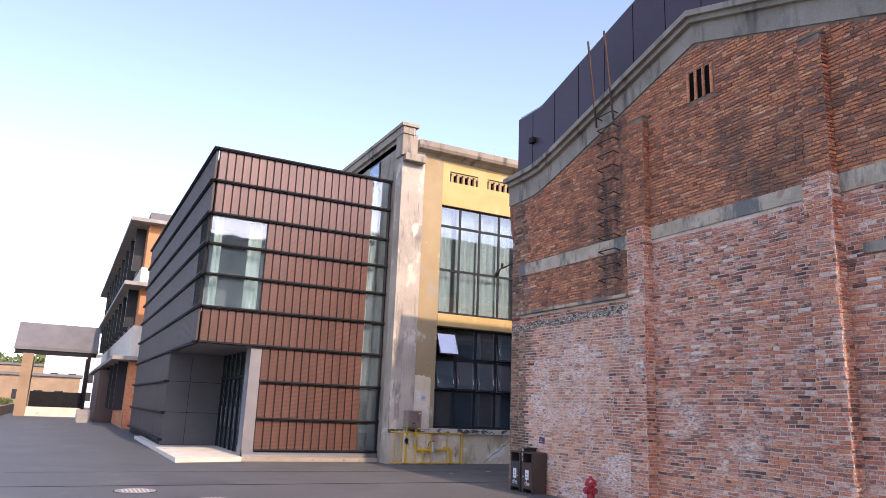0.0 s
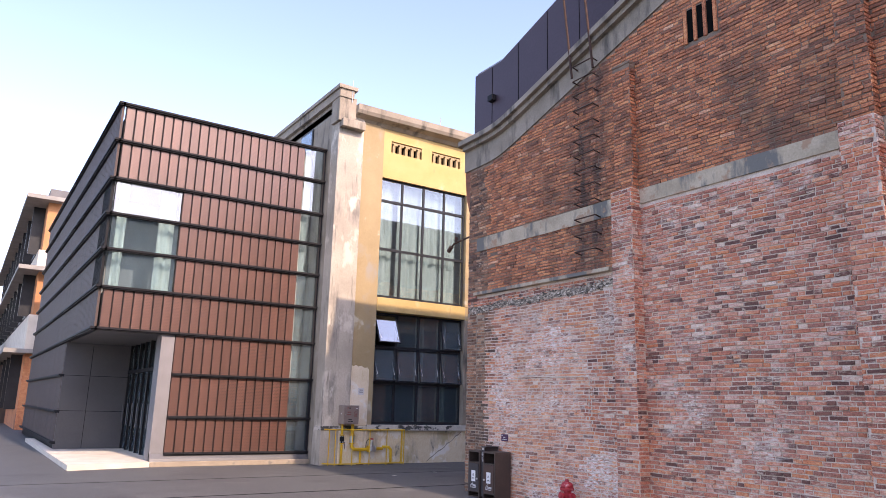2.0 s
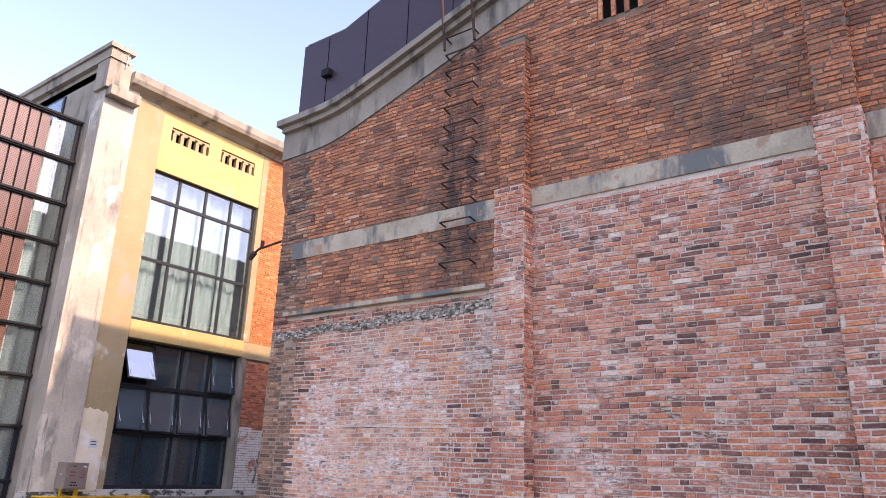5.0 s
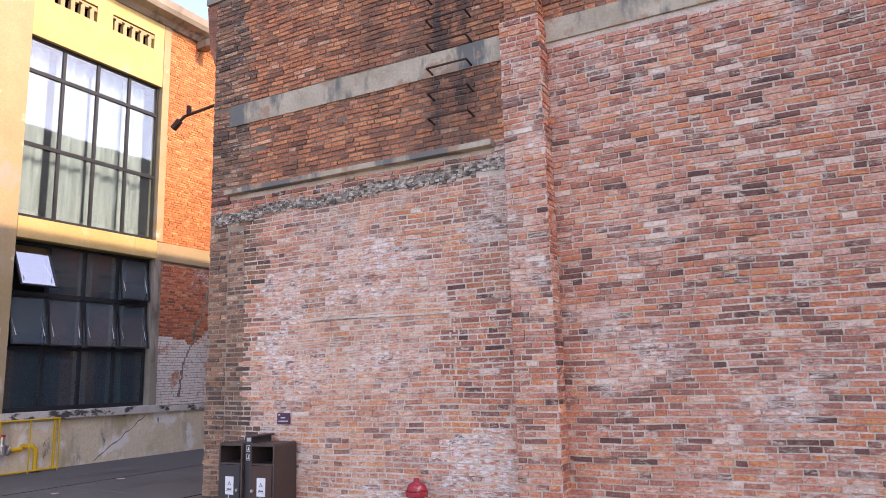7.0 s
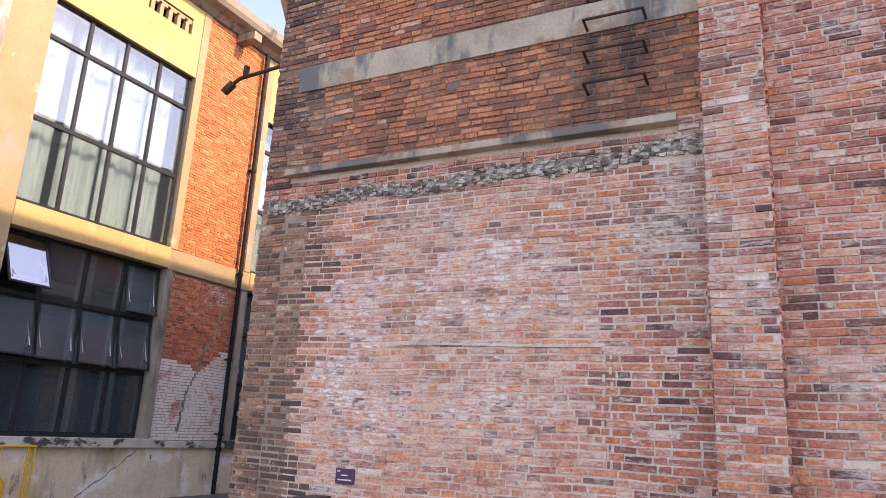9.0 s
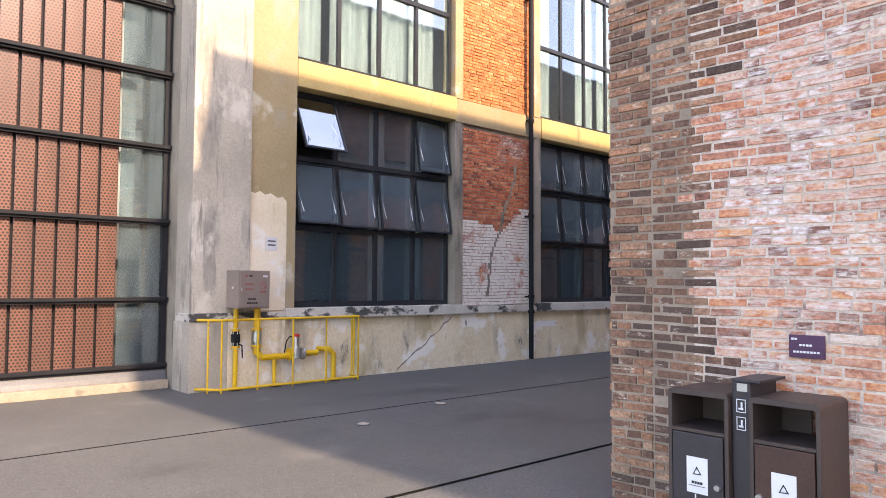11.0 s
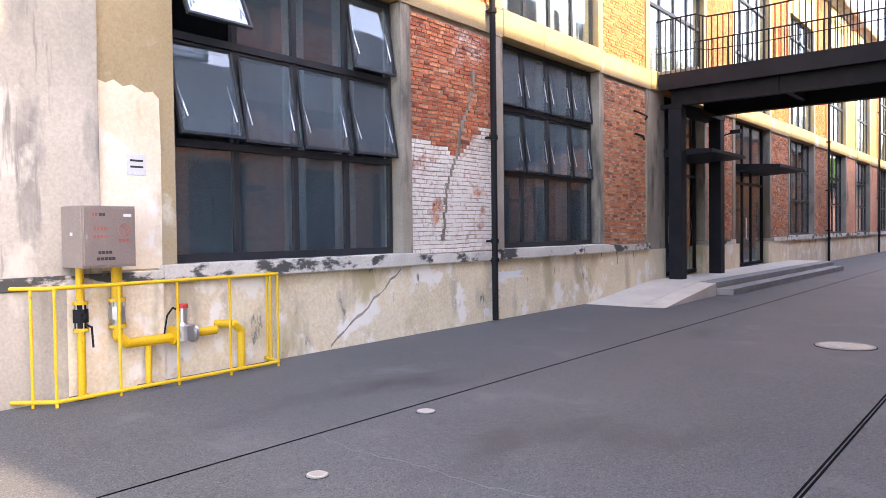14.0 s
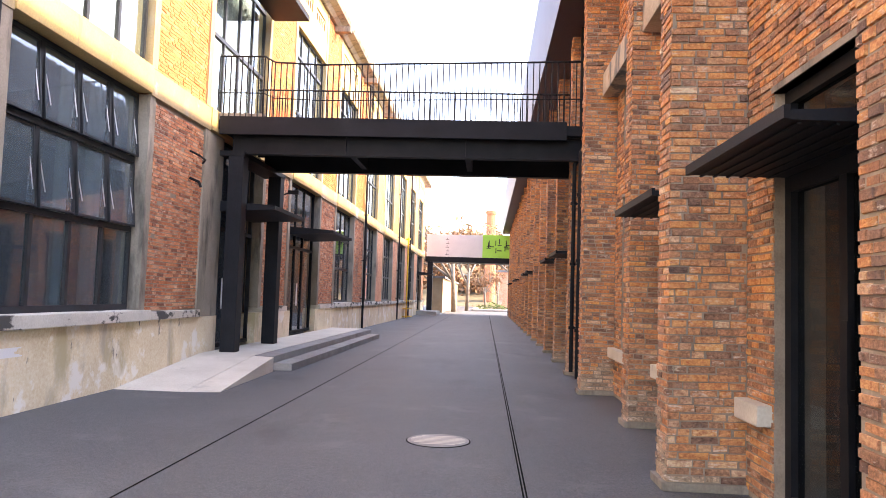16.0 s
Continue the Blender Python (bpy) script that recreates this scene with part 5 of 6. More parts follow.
# ---- things at the gable ----
# climbing rungs and rails
lad = thing("wall_ladder", (10.6, GY, 0), "rusty iron rungs climbing the gable to two rails", "ladder")
for i in range(13):
    z = 4.58 + i * 0.31
    part("rung", tube(bmesh.new(), [(10.38, GY, z - 0.01), (10.38, GY - 0.17, z + 0.02), (10.90, GY - 0.17, z + 0.02), (10.90, GY, z - 0.01)], 0.013, 8), "rust", lad)
for x in (10.36, 10.92):
    part("rail", C((x, GY - 0.17, 8.1), (x - 0.12, GY - 0.30, 10.25), 0.024, 8), "rust", lad, "bent iron rail")
# bracket with lamp
bm = tube(bmesh.new(), [(6.84, GY + 0.05, 5.62), (6.2, GY - 0.03, 5.52), (6.05, GY - 0.05, 5.42)], 0.022, 8)
cyl(bm, (6.28, GY - 0.03, 5.53), (6.28, GY - 0.03, 5.66), 0.035, 8)
cyl(bm, (6.0, GY - 0.06, 5.36), (6.12, GY - 0.05, 5.46), 0.05, 8)
top("wall_bracket", bm, "rust", "rusty iron bracket sticking out from the brick corner", "bracket", at=(6.84, GY, 5.5))
# spout on the metal roof storey
bm = B(7.28, 7.46, -3.02, -2.88, 8.78, 8.92)
top("rain_spout", bm, "black", "small black outlet on the purple metal wall", "outlet", at=(7.37, -2.95, 8.85))
# plaque
pl = thing("wall_plaque", (8.16, GY, 1.16), "small dark plum plaque with pale lettering on the bricks", "plaque")
part("plate", B(8.04, 8.24, GY - 0.028, GY - 0.012, 1.10, 1.235, 0.003), "plum", pl)
for x0, x1, z in ((8.055, 8.11, 1.205), (8.10, 8.18, 1.17), (8.065, 8.22, 1.13)):
    bm = bmesh.new()
    for j in range(int((x1 - x0) / 0.019)):
        box(bm, x0 + j * 0.019, x0 + j * 0.019 + 0.014, GY - 0.0305, GY - 0.027, z, z + 0.012)
    part("lettering", bm, "white", pl)


def litter_bin():
    """Twin litter bin: two hooded boxes with a post between them."""
    o = thing("litter_bin", (7.92, -3.34, 0), "dark brown twin litter bin with white stickers beside the wall", "litter bin")
    for x0, x1, face in ((7.48, 7.86, "bin_grey"), (7.98, 8.36, "bin_brown")):
        y0, y1 = -3.54, -3.14
        part("side_panel", B(x0, x0 + 0.025, y0, y1, 0.0, 0.868, 0.005), "bin", o)
        part("side_panel", B(x1 - 0.025, x1, y0, y1, 0.0, 0.868, 0.005), "bin", o)
        part("hood", prism(bmesh.new(), [(x0, 0.868), (x1, 0.868), (x1 - 0.004, 0.885), (x1 - 0.012, 0.895), (x1 - 0.027, 0.901), (x0 + 0.027, 0.901), (x0 + 0.012, 0.895), (x0 + 0.004, 0.885)], 1, y0, y1), "bin", o)
        part("back_panel", B(x0 + 0.026, x1 - 0.026, y1 - 0.025, y1, 0.10, 0.66), "bin", o)
        part("back_panel", B(x0 + 0.026, (x0 + x1) / 2, y1 - 0.024, y1 - 0.001, 0.672, 0.868), "bin", o)
        part("base", B(x0 + 0.026, x1 - 0.026, y0 + 0.001, y1, 0.0, 0.02), "bin", o)
        part("shelf", B(x0 + 0.026, x1 - 0.026, y0 + 0.001, y1, 0.65, 0.67), "bin", o)
        part("shelf", B(x0 + 0.026, x1 - 0.026, y0 + 0.001, y1 - 0.026, 0.10, 0.12), "bin", o)
        dr = part("door", B(x0 + 0.032, x1 - 0.032, y0 - 0.006, y0 + 0.012, 0.125, 0.645, 0.004), face, o, "flat metal bin door")
        part("sticker", B((x0 + x1) / 2 - 0.066, (x0 + x1) / 2 + 0.066, y0 - 0.009, y0 - 0.0065, 0.30, 0.51), "white", dr, "white recycling sticker")
        bm = bmesh.new()
        cx = (x0 + x1) / 2
        for k in range(3):
            t = k * 2.0944 + 1.5708
            cyl(bm, (cx + 0.030 * math.cos(t), y0 - 0.0105, 0.425 + 0.030 * math.sin(t)), (cx + 0.030 * math.cos(t + 2.0944) * 0.8, y0 - 0.0105, 0.425 + 0.030 * math.sin(t + 2.0944) * 0.8), 0.003, 6)
        for j in range(4):
            box(bm, cx - 0.034 + j * 0.018, cx - 0.02 + j * 0.018, y0 - 0.0115, y0 - 0.0095, 0.355, 0.37)
        box(bm, cx - 0.05, cx + 0.05, y0 - 0.0115, y0 - 0.0095, 0.342, 0.345)
        part("print", bm, "ink", dr)
        bm = bmesh.new()
        yf = y0 - 0.0072
        for j in range(12):
            box(bm, cx - 0.09 + j * 0.0155, cx - 0.078 + j * 0.0155, y0 - 0.008, y0 - 0.0065, 0.176, 0.186)
        cyl(bm, (cx - 0.012, yf, 0.195), (cx - 0.012, yf, 0.295), 0.0045, 5)
        # sawtooth roof line and a round hall
        for ax, az, bx_, bz in ((-0.09, 0.2, -0.09, 0.225), (-0.09, 0.225, -0.07, 0.238), (-0.07, 0.238, -0.07, 0.222), (-0.07, 0.222, -0.05, 0.238), (-0.05, 0.238, -0.05, 0.222), (-0.05, 0.222, -0.02, 0.238), (-0.09, 0.2, 0.0, 0.2), (-0.075, 0.238, -0.05, 0.256), (-0.05, 0.256, -0.02, 0.24)):
            cyl(bm, (cx + ax, yf, az), (cx + bx_, yf, bz), 0.0025, 5)
        for j in range(3):
            u = cx + 0.006 + j * 0.033
            for k in range(3):
                box(bm, u, u + 0.026, y0 - 0.008, y0 - 0.0065, 0.2 + k * 0.016, 0.206 + k * 0.016)
            box(bm, u + 0.002, u + 0.007, y0 - 0.0083, y0 - 0.0062, 0.2, 0.242)
            box(bm, u + 0.019, u + 0.024, y0 - 0.0083, y0 - 0.0062, 0.2, 0.242)
        part("emblem", bm, "white", dr, "white line emblem")
        lx = x1 - 0.06 if x0 < 7.9 else x0 + 0.06
        part("lock", C((lx, y0 - 0.03, 0.36), (lx, y0 - 0.004, 0.36), 0.018, 10), "silver", dr, "chrome lock")
    bm = B(7.865, 7.975, -3.50, -3.16, 0.03, 0.97, 0.006)
    post = part("post", bm, "bin_grey", o)
    part("ash_tray", B(7.863, 8.03, -3.50, -3.16, 0.972, 0.99, 0.005), "bin_grey", o)
    for z in (0.70, 0.80):
        bm = bmesh.new()
        for q in ((7.893, 7.947, z, z + 0.004), (7.893, 7.947, z + 0.071, z + 0.075), (7.893, 7.897, z + 0.004, z + 0.071), (7.943, 7.947, z + 0.004, z + 0.071), (7.905, 7.932, z + 0.016, z + 0.026), (7.918, 7.928, z + 0.026, z + 0.058)):
            box(bm, q[0], q[1], -3.504, -3.501, q[2], q[3])
        part("pictogram", bm, "white", post)
    part("ash_grille", B(7.90, 7.96, -3.51, -3.44, 0.92, 0.965), "silver", post)


litter_bin()


def hydrant():
    o = thing("fire_hydrant", (10.18, -3.36, 0), "faded red fire hydrant standing by the brick wall", "hydrant")
    x, y = 10.18, -3.36
    def lathe(prof, seg=24):
        bm = bmesh.new()
        rings = [[bm.verts.new((x + r * math.cos(2 * math.pi * k / seg), y + r * math.sin(2 * math.pi * k / seg), z)) for k in range(seg)] for r, z in prof]
        for lo, hi in zip(rings, rings[1:]):
            for k in range(seg):
                bm.faces.new((lo[k], lo[(k + 1) % seg], hi[(k + 1) % seg], hi[k]))
        bm.faces.new(rings[0][::-1])
        bm.faces.new(rings[-1])
        return bm
    part("barrel", lathe([(0.13, 0.0), (0.13, 0.035), (0.085, 0.05), (0.078, 0.08), (0.078, 0.36), (0.085, 0.385)]), "red", o, smooth=True)
    part("flange", lathe([(0.118, 0.385), (0.122, 0.39), (0.122, 0.425), (0.118, 0.43)]), "red", o)
    part("cap", lathe([(0.112, 0.43), (0.108, 0.46), (0.092, 0.495), (0.065, 0.52), (0.034, 0.53), (0.032, 0.56), (0.022, 0.568)]), "red", o, smooth=True)
    for k in range(6):
        t = k * math.pi / 3 + 0.3
        part("bolt", C((x + 0.112 * math.cos(t), y + 0.112 * math.sin(t), 0.375), (x + 0.112 * math.cos(t), y + 0.112 * math.sin(t), 0.442), 0.011, 6), "red", o)
    for d in (Vector((1, 0, 0)), Vector((-1, 0, 0)), Vector((0, -1, 0))):
        c = Vector((x, y, 0.29))
        bm = C(c + d * 0.05, c + d * 0.12, 0.05, 14)
        cyl(bm, c + d * 0.12, c + d * 0.15, 0.062, 14)
        cyl(bm, c + d * 0.15, c + d * 0.17, 0.02, 6)
        part("outlet", bm, "red", o)


hydrant()

# ---- gas meter group at the factory corner ----
bx = thing("meter_box", (0.2, -2.65, 1.17), "brushed steel gas meter box with red print on the wall", "meter box")
part("body", B(0.11, 0.49, -2.98, -2.50, 1.17, 1.71, 0.006), "box_steel", bx)
dr = part("door", B(0.491, 0.502, -2.96, -2.52, 1.19, 1.69, 0.003), "box_steel", bx)
for y0, y1, z, m in ((-2.86, -2.68, 1.50, "faded_red"), (-2.86, -2.68, 1.43, "faded_red"), (-2.8, -2.62, 1.29, "ink"), (-2.82, -2.58, 1.235, "ink"), (-2.78, -2.7, 1.62, "ink"), (-2.87, -2.8, 1.62, "faded_red"), (-2.54, -2.4, 1.395, "faded_red"), (-2.47, -2.36, 1.615, "white")):
    y0, y1 = -2.96 + (y0 + 2.97) * 0.69, -2.96 + (y1 + 2.97) * 0.69
    n = max(2, int((y1 - y0) / 0.028))
    bm = bmesh.new()
    for j in range(n if m != "white" else 1):
        w = (y1 - y0) / (n if m != "white" else 1)
        box(bm, 0.5025, 0.504, y0 + j * w + 0.002, y0 + (j + 1) * w - 0.003, z, z + 0.026)
    part("print", bm, m, dr)
part("latch", B(0.503, 0.51, -2.945, -2.93, 1.42, 1.46, 0.002), "silver", dr)
part("side_label", B(0.28, 0.33, -2.982, -2.9805, 1.45, 1.48), "white", bx)
bm = bmesh.new()
for i in range(18):
    t0, t1 = i * math.pi / 9, (i + 1) * math.pi / 9
    cyl(bm, (0.5035, -2.61 + 0.045 * math.cos(t0), 1.5 + 0.055 * math.sin(t0)), (0.5035, -2.61 + 0.045 * math.cos(t1), 1.5 + 0.055 * math.sin(t1)), 0.005, 5)
cyl(bm, (0.5035, -2.64, 1.54), (0.5035, -2.58, 1.46), 0.0045, 5)
part("warning_ring", bm, "faded_red", dr)
gp = thing("gas_pipes", (0.25, -2.0, 0), "yellow gas pipes with valves and a silver regulator", "gas pipe")
X = 0.22
part("pipe", tube(bmesh.new(), [(X, -2.88, 0.0), (X, -2.88, 1.2)], 0.035, 14), "gas", gp)
part("pipe", tube(bmesh.new(), [(X, -2.55, 1.2), (X, -2.55, 0.52), (X, -2.46, 0.44), (X, -2.0, 0.44)], 0.048, 14), "gas", gp)
part("pipe", C((X, -1.78, 0.46), (X, -1.52, 0.46), 0.045, 14), "gas", gp)
part("pipe", tube(bmesh.new(), [(0.05, -1.42, 0.5), (X, -1.30, 0.5), (X, -1.22, 0.42), (X, -1.22, 0.0)], 0.042, 14), "gas", gp)
part("support", C((X, -2.26, 0.0), (X, -2.26, 0.40), 0.03, 10), "gas", gp)
for y, r in ((-2.88, 0.065), (-2.55, 0.078)):
    for z in (0.60, 0.84):
        part("flange", C((X, y, z), (X, y, z + 0.03), r, 16), "gas", gp)
    vb = C((X, y, 0.63), (X, y, 0.84), r * 0.72, 14)
    cyl(vb, (X, y, 0.68), (X, y, 0.80), r * 0.98, 12)
    cyl(vb, (X, y, 0.74), (X + 0.09, y, 0.74), r * 0.4, 8)
    for j in range(6):
        t = j * math.pi / 3
        part("bolt", C((X + r * 0.86 * math.cos(t), y + r * 0.86 * math.sin(t), 0.585), (X + r * 0.86 * math.cos(t), y + r * 0.86 * math.sin(t), 0.885), 0.007, 5), "silver", gp)
    part("valve", vb, "silver" if y > -2.7 else "black", gp, "flanged shut-off valve")
part("valve_lever", tube(bmesh.new(), [(X + 0.06, -2.86, 0.66), (X + 0.1, -2.83, 0.64), (X + 0.1, -2.82, 0.46)], 0.01, 6), "black", gp)
for y in (-2.02, -1.80):
    part("flange", C((X, y, 0.46), (X, y + 0.03, 0.46), 0.095, 18), "silver" if y > -1.9 else "gas", gp)
bm = C((X, -1.99, 0.46), (X, -1.80, 0.46), 0.08, 16)
cyl(bm, (X, -1.89, 0.40), (X, -1.89, 0.54), 0.105, 18)
cyl(bm, (X, -1.89, 0.53), (X, -1.89, 0.55), 0.115, 18)
cyl(bm, (X, -1.89, 0.46), (X, -1.89, 0.58), 0.085, 16, 0.05)
cyl(bm, (X, -1.89, 0.58), (X, -1.89, 0.72), 0.042, 12)
part("regulator", bm, "silver", gp, "silver gas regulator")
part("regulator_cap", C((X, -1.89, 0.72), (X, -1.89, 0.76), 0.05, 12), "red_ink", gp, "red cap")
part("cable", tube(bmesh.new(), [(X, -1.93, 0.70), (X, -2.0, 0.73), (X, -2.06, 0.66), (X, -2.1, 0.45)], 0.01, 6), "black", gp)
for y in (-2.88, -2.26, -1.22):
    part("foot_plate", B(X - 0.08, X + 0.08, y - 0.08, y + 0.08, 0.0, 0.02), "rust", gp)
cg = thing("guard_cage", (0.4, -2.0, 0), "yellow painted steel guard frame round the gas pipes", "guard frame")
for z in (0.05, 1.01):
    part("rail", tube(bmesh.new(), [(0.11, -3.42, z), (0.40, -3.17, z), (0.40, -0.87, z), (0.07, -0.80, z)], 0.018, 10), "gas", cg)
for x, y in ((0.25, -3.30), (0.40, -3.17), (0.40, -2.62), (0.40, -2.05), (0.40, -1.47), (0.40, -0.87), (0.22, -0.83), (0.13, -0.81)):
    part("post", C((x, y, 0.0), (x, y, 1.01), 0.014, 8), "gas", cg)
nt_ = thing("notice_plate", (0.05, -2.24, 2.13), "small pale square notice on the beige plaster", "notice")
part("plate", B(0.04, 0.052, -2.34, -2.15, 2.03, 2.23, 0.002), "grey_sign", nt_)
part("lettering", B(0.052, 0.0535, -2.31, -2.18, 2.10, 2.12), "ink", nt_)
part("lettering", B(0.052, 0.0535, -2.31, -2.18, 2.16, 2.18), "ink", nt_)

# ---- manhole and road patches ----
rgk = random.Random(41)
bm = bmesh.new()
knots = [(2.75, -2.36), (3.32, -2.46), (3.83, -2.43), (4.24, -2.47), (4.9, -2.42)]
pts = []
for (xa, ya), (xb, yb) in zip(knots, knots[1:]):
    for i in range(9):
        pts.append((xa + (xb - xa) * i / 9 + rgk.uniform(-0.02, 0.02), ya + (yb - ya) * i / 9 + rgk.uniform(-0.02, 0.02)))
for (xa, ya), (xb, yb) in zip(pts, pts[1:]):
    d = Vector((xb - xa, yb - ya)).normalized()
    w = rgk.uniform(0.002, 0.005)
    prism(bm, [(xa - d.y * w, ya + d.x * w), (xa + d.y * w, ya - d.x * w), (xb + d.y * w, yb - d.x * w), (xb - d.y * w, yb + d.x * w)], 2, -0.01, 0.0035)
top("asphalt_crack", bm, "roof_grey", "thin pale sealed crack across the asphalt", "crack", kind="structure")
def manhole(x, y, r):
    o = thing("manhole_cover", (x, y, 0), "round pale worn metal manhole cover in the asphalt", "manhole", "manhole covers")
    part("rim", C((x, y, 0.0), (x, y, 0.004), r, 40), "slot", o)
    part("cover", C((x, y, 0.003), (x, y, 0.009), r * 0.96, 40), "grey_stone", o)
    bm = bmesh.new()
    for i in range(-4, 5):
        w = math.sqrt(max(0.0, 0.72 - (i / 4.6) ** 2)) * r
        box(bm, x - w, x + w, y + i * r * 0.19 - 0.01, y + i * r * 0.19 + 0.01, 0.009, 0.012)
    part("tread", bm, "pale_stone", o)


manhole(5.02, 4.0, 0.34)
manhole(2.98, -1.4, 0.08)
manhole(3.44, -2.93, 0.07)
manhole(8.2, -10.4, 0.4)
manhole(6.6, -11.6, 0.4)

# ---- brick facing of the hall ----
def cut(spans, lo, hi):
    out = []
    for a, b in spans:
        if hi <= a or lo >= b:
            out.append((a, b))
        else:
            if lo > a:
                out.append((a, lo))
            if hi < b:
                out.append((hi, b))
    return out


def upper_spans(z):
    s = [(CX, RX)]
    if z > 7.1:
        d = max((i * 0.02 for i in range(317) if brick_top(13.1 + i * 0.02) > z + 0.035), default=0)
        if d <= 0.05:
            return []
        s = [(13.1 - d, 13.1 + d)]
    if z < 7.85:
        s = cut(cut(s, 11.40, 11.79), 15.37, 15.76)
    if 7.72 < z < 8.42:
        s = cut(s, 12.86, 13.54)
    return s


def corner_split(rows):
    """Darker bricks by the lane corner, with an uneven seam."""
    for kind in ("brick_edge", "brick_up"):
        keep = [r for r in rows if (r[0] < 7.35 + 0.5 * noise.noise(Vector((r[0] * 2, r[2] * 1.3, 3.0)))) == (kind == "brick_edge")]
        brick_skin("brickwork", gable, keep, GY, -1, 1, kind)


part("soot_mortar", B(CX, 7.11, GY - 0.002, GY + 0.02, 3.85, 5.3), "mortar_dark", gable)
part("soot_mortar", B(7.11, 11.36, GY - 0.002, GY + 0.02, 4.25, 5.3), "mortar_dark", gable)
corner_split(brick_boxes(upper_spans, 5.5, 8.97))
corner_split(brick_boxes(lambda z: [(CX, 7.1)] if z > 5.17 else [(CX, 11.36)], 4.25, 5.5))
brick_skin("brickwork", gable, brick_boxes(lambda z: [(CX, 7.1), (11.14, 11.36)] if z > 4.13 else [(CX, 11.36)], 3.93, 4.25), GY, -1, 1, "brick_low")
low = brick_boxes(lambda z: [(11.81, 15.33), (15.78, RX)], 0.0, 5.2)
brick_skin("brickwork", gable, low, GY, -1, 1, "brick_low")
patch = brick_boxes(lambda z: [(7.12, 11.36)], 0.0, 3.86, depth=0.007)
near, rest = split_rows(patch, 8.5, 10.3, 0.75, 2.3)


RIDGE_X0, RIDGE_X1, RIDGE_Z = 8.52, 10.5, 2.355
# middles and half sizes of the lime bloom, in x and z
BLOOM = ((7.95, 1.9, 0.5, 0.6), (8.0, 2.65, 0.5, 0.5), (10.75, 0.55, 0.55, 0.5), (9.4, 2.85, 0.9, 0.4), (9.4, 0.1, 1.2, 0.35))


def patch_kind(r):
    """Sooty bricks by the corner, plain red ones by the pilaster, with an uneven seam."""
    w = 0.3 * noise.noise(Vector((0.5, r[2] * 1.1, 4.0))) + 0.3 * noise.noise(Vector((r[0] * 3, r[2] * 5, 9.0)))
    white = max(1.0 - math.hypot((r[0] - u) / a, (r[2] - z) / b) for u, z, a, b in BLOOM) + 1.4 * w > 0.25
    if white and r[0] > 7.5 + w:
        return "brick_bloom"
    return "brick_edge" if r[0] < 7.45 + w else "brick_low" if r[0] > 10.45 + w else "brick_patch"


for kind in ("brick_edge", "brick_patch", "brick_bloom", "brick_low"):
    brick_skin("brickwork", gable, [r for r in rest if patch_kind(r) == kind], GY, -1, 1, kind)
rgm = random.Random(31)
bm = bmesh.new()
for i in range(60):
    x = RIDGE_X0 + (RIDGE_X1 - RIDGE_X0) * i / 60
    z = RIDGE_Z + 0.012 * math.sin(x * 2.3) + rgm.uniform(-0.004, 0.004)
    box(bm, x, x + 0.05, GY - 0.016 - rgm.uniform(0, 0.006), GY, z - 0.011, z + rgm.uniform(0.008, 0.018))
for i in range(16):
    z = RIDGE_Z - 0.06 * i
    x = RIDGE_X1 + 0.06 * (i % 2) + rgm.uniform(-0.01, 0.01)
    box(bm, x, x + 0.022, GY - 0.015, GY, z - 0.06, z)
part("mortar_ridge", bm, "mortar", gable, "mortar ridge round a bricked-up window", kind="stuff")
part("soot_mortar", B(CX, 7.42, GY - 0.002, GY + 0.02, 0.0, 3.85), "mortar_lane", gable)
edge = brick_boxes(lambda z: [(CX - RNG.uniform(-0.015, 0.015), 7.11)], 0.0, 3.9)
brick_skin("brickwork", gable, edge, GY, -1, 1, "brick_edge")
brick_skin("brickwork", gable, brick_boxes(lambda z: [(GY, -2.78)], 0.0, 7.05), CX, -1, 0, "brick_alley")
for x0, x1 in PILASTERS:
    for a, b, d, z0, z1, m in ((x0, x1, 0.24, 0.0, 5.5, "brick_low"), (x0 + 0.04, x1 - 0.02, 0.16, 5.5, 7.83, "brick_up")):
        brick_skin("brickwork", gable, brick_boxes(lambda z: [(a, b)], z0, z1), GY - d, -1, 1, m)
        brick_skin("brickwork", gable, brick_boxes(lambda z: [(GY - d, GY - 0.01)], z0, z1), a, -1, 0, m)
        brick_skin("brickwork", gable, brick_boxes(lambda z: [(GY - d, GY - 0.01)], z0, z1), b, 1, 0, m)
# lane piers and wall
pier_near = None
for i, q in enumerate(PIERS):
    px = PX[i]
    front = brick_boxes(lambda z: [(px + 0.005, 7.61)], 0.07, 7.2)
    side = brick_boxes(lambda z: [(q, q + 0.36)], 0.07, 7.2)
    if i == 1:
        pier_near, front = split_rows(front, 6.9, 7.62, 0.07, 4.5)
        pq = q
    if i < 6:
        # bleached bricks at the foot, up to an uneven line
        for rows, face, axis in ((front, q + 0.008, 1), (side, px + 0.012, 0)):
            foot = {id(r) for r in rows if r[2] < 0.42 + 0.3 * noise.noise(Vector((r[0] * 2.5, r[2] * 2, 1.7 * i)))}
            brick_skin("brickwork", hall, [r for r in rows if id(r) in foot], face, -1, axis, "brick_foot")
            brick_skin("brickwork", hall, [r for r in rows if id(r) not in foot], face, -1, axis, "brick_alley")
        continue
    brick_skin("brickwork", hall, front, q + 0.008, -1, 1, "brick_alley")
    brick_skin("brickwork", hall, side, px + 0.012, -1, 0, "brick_alley")
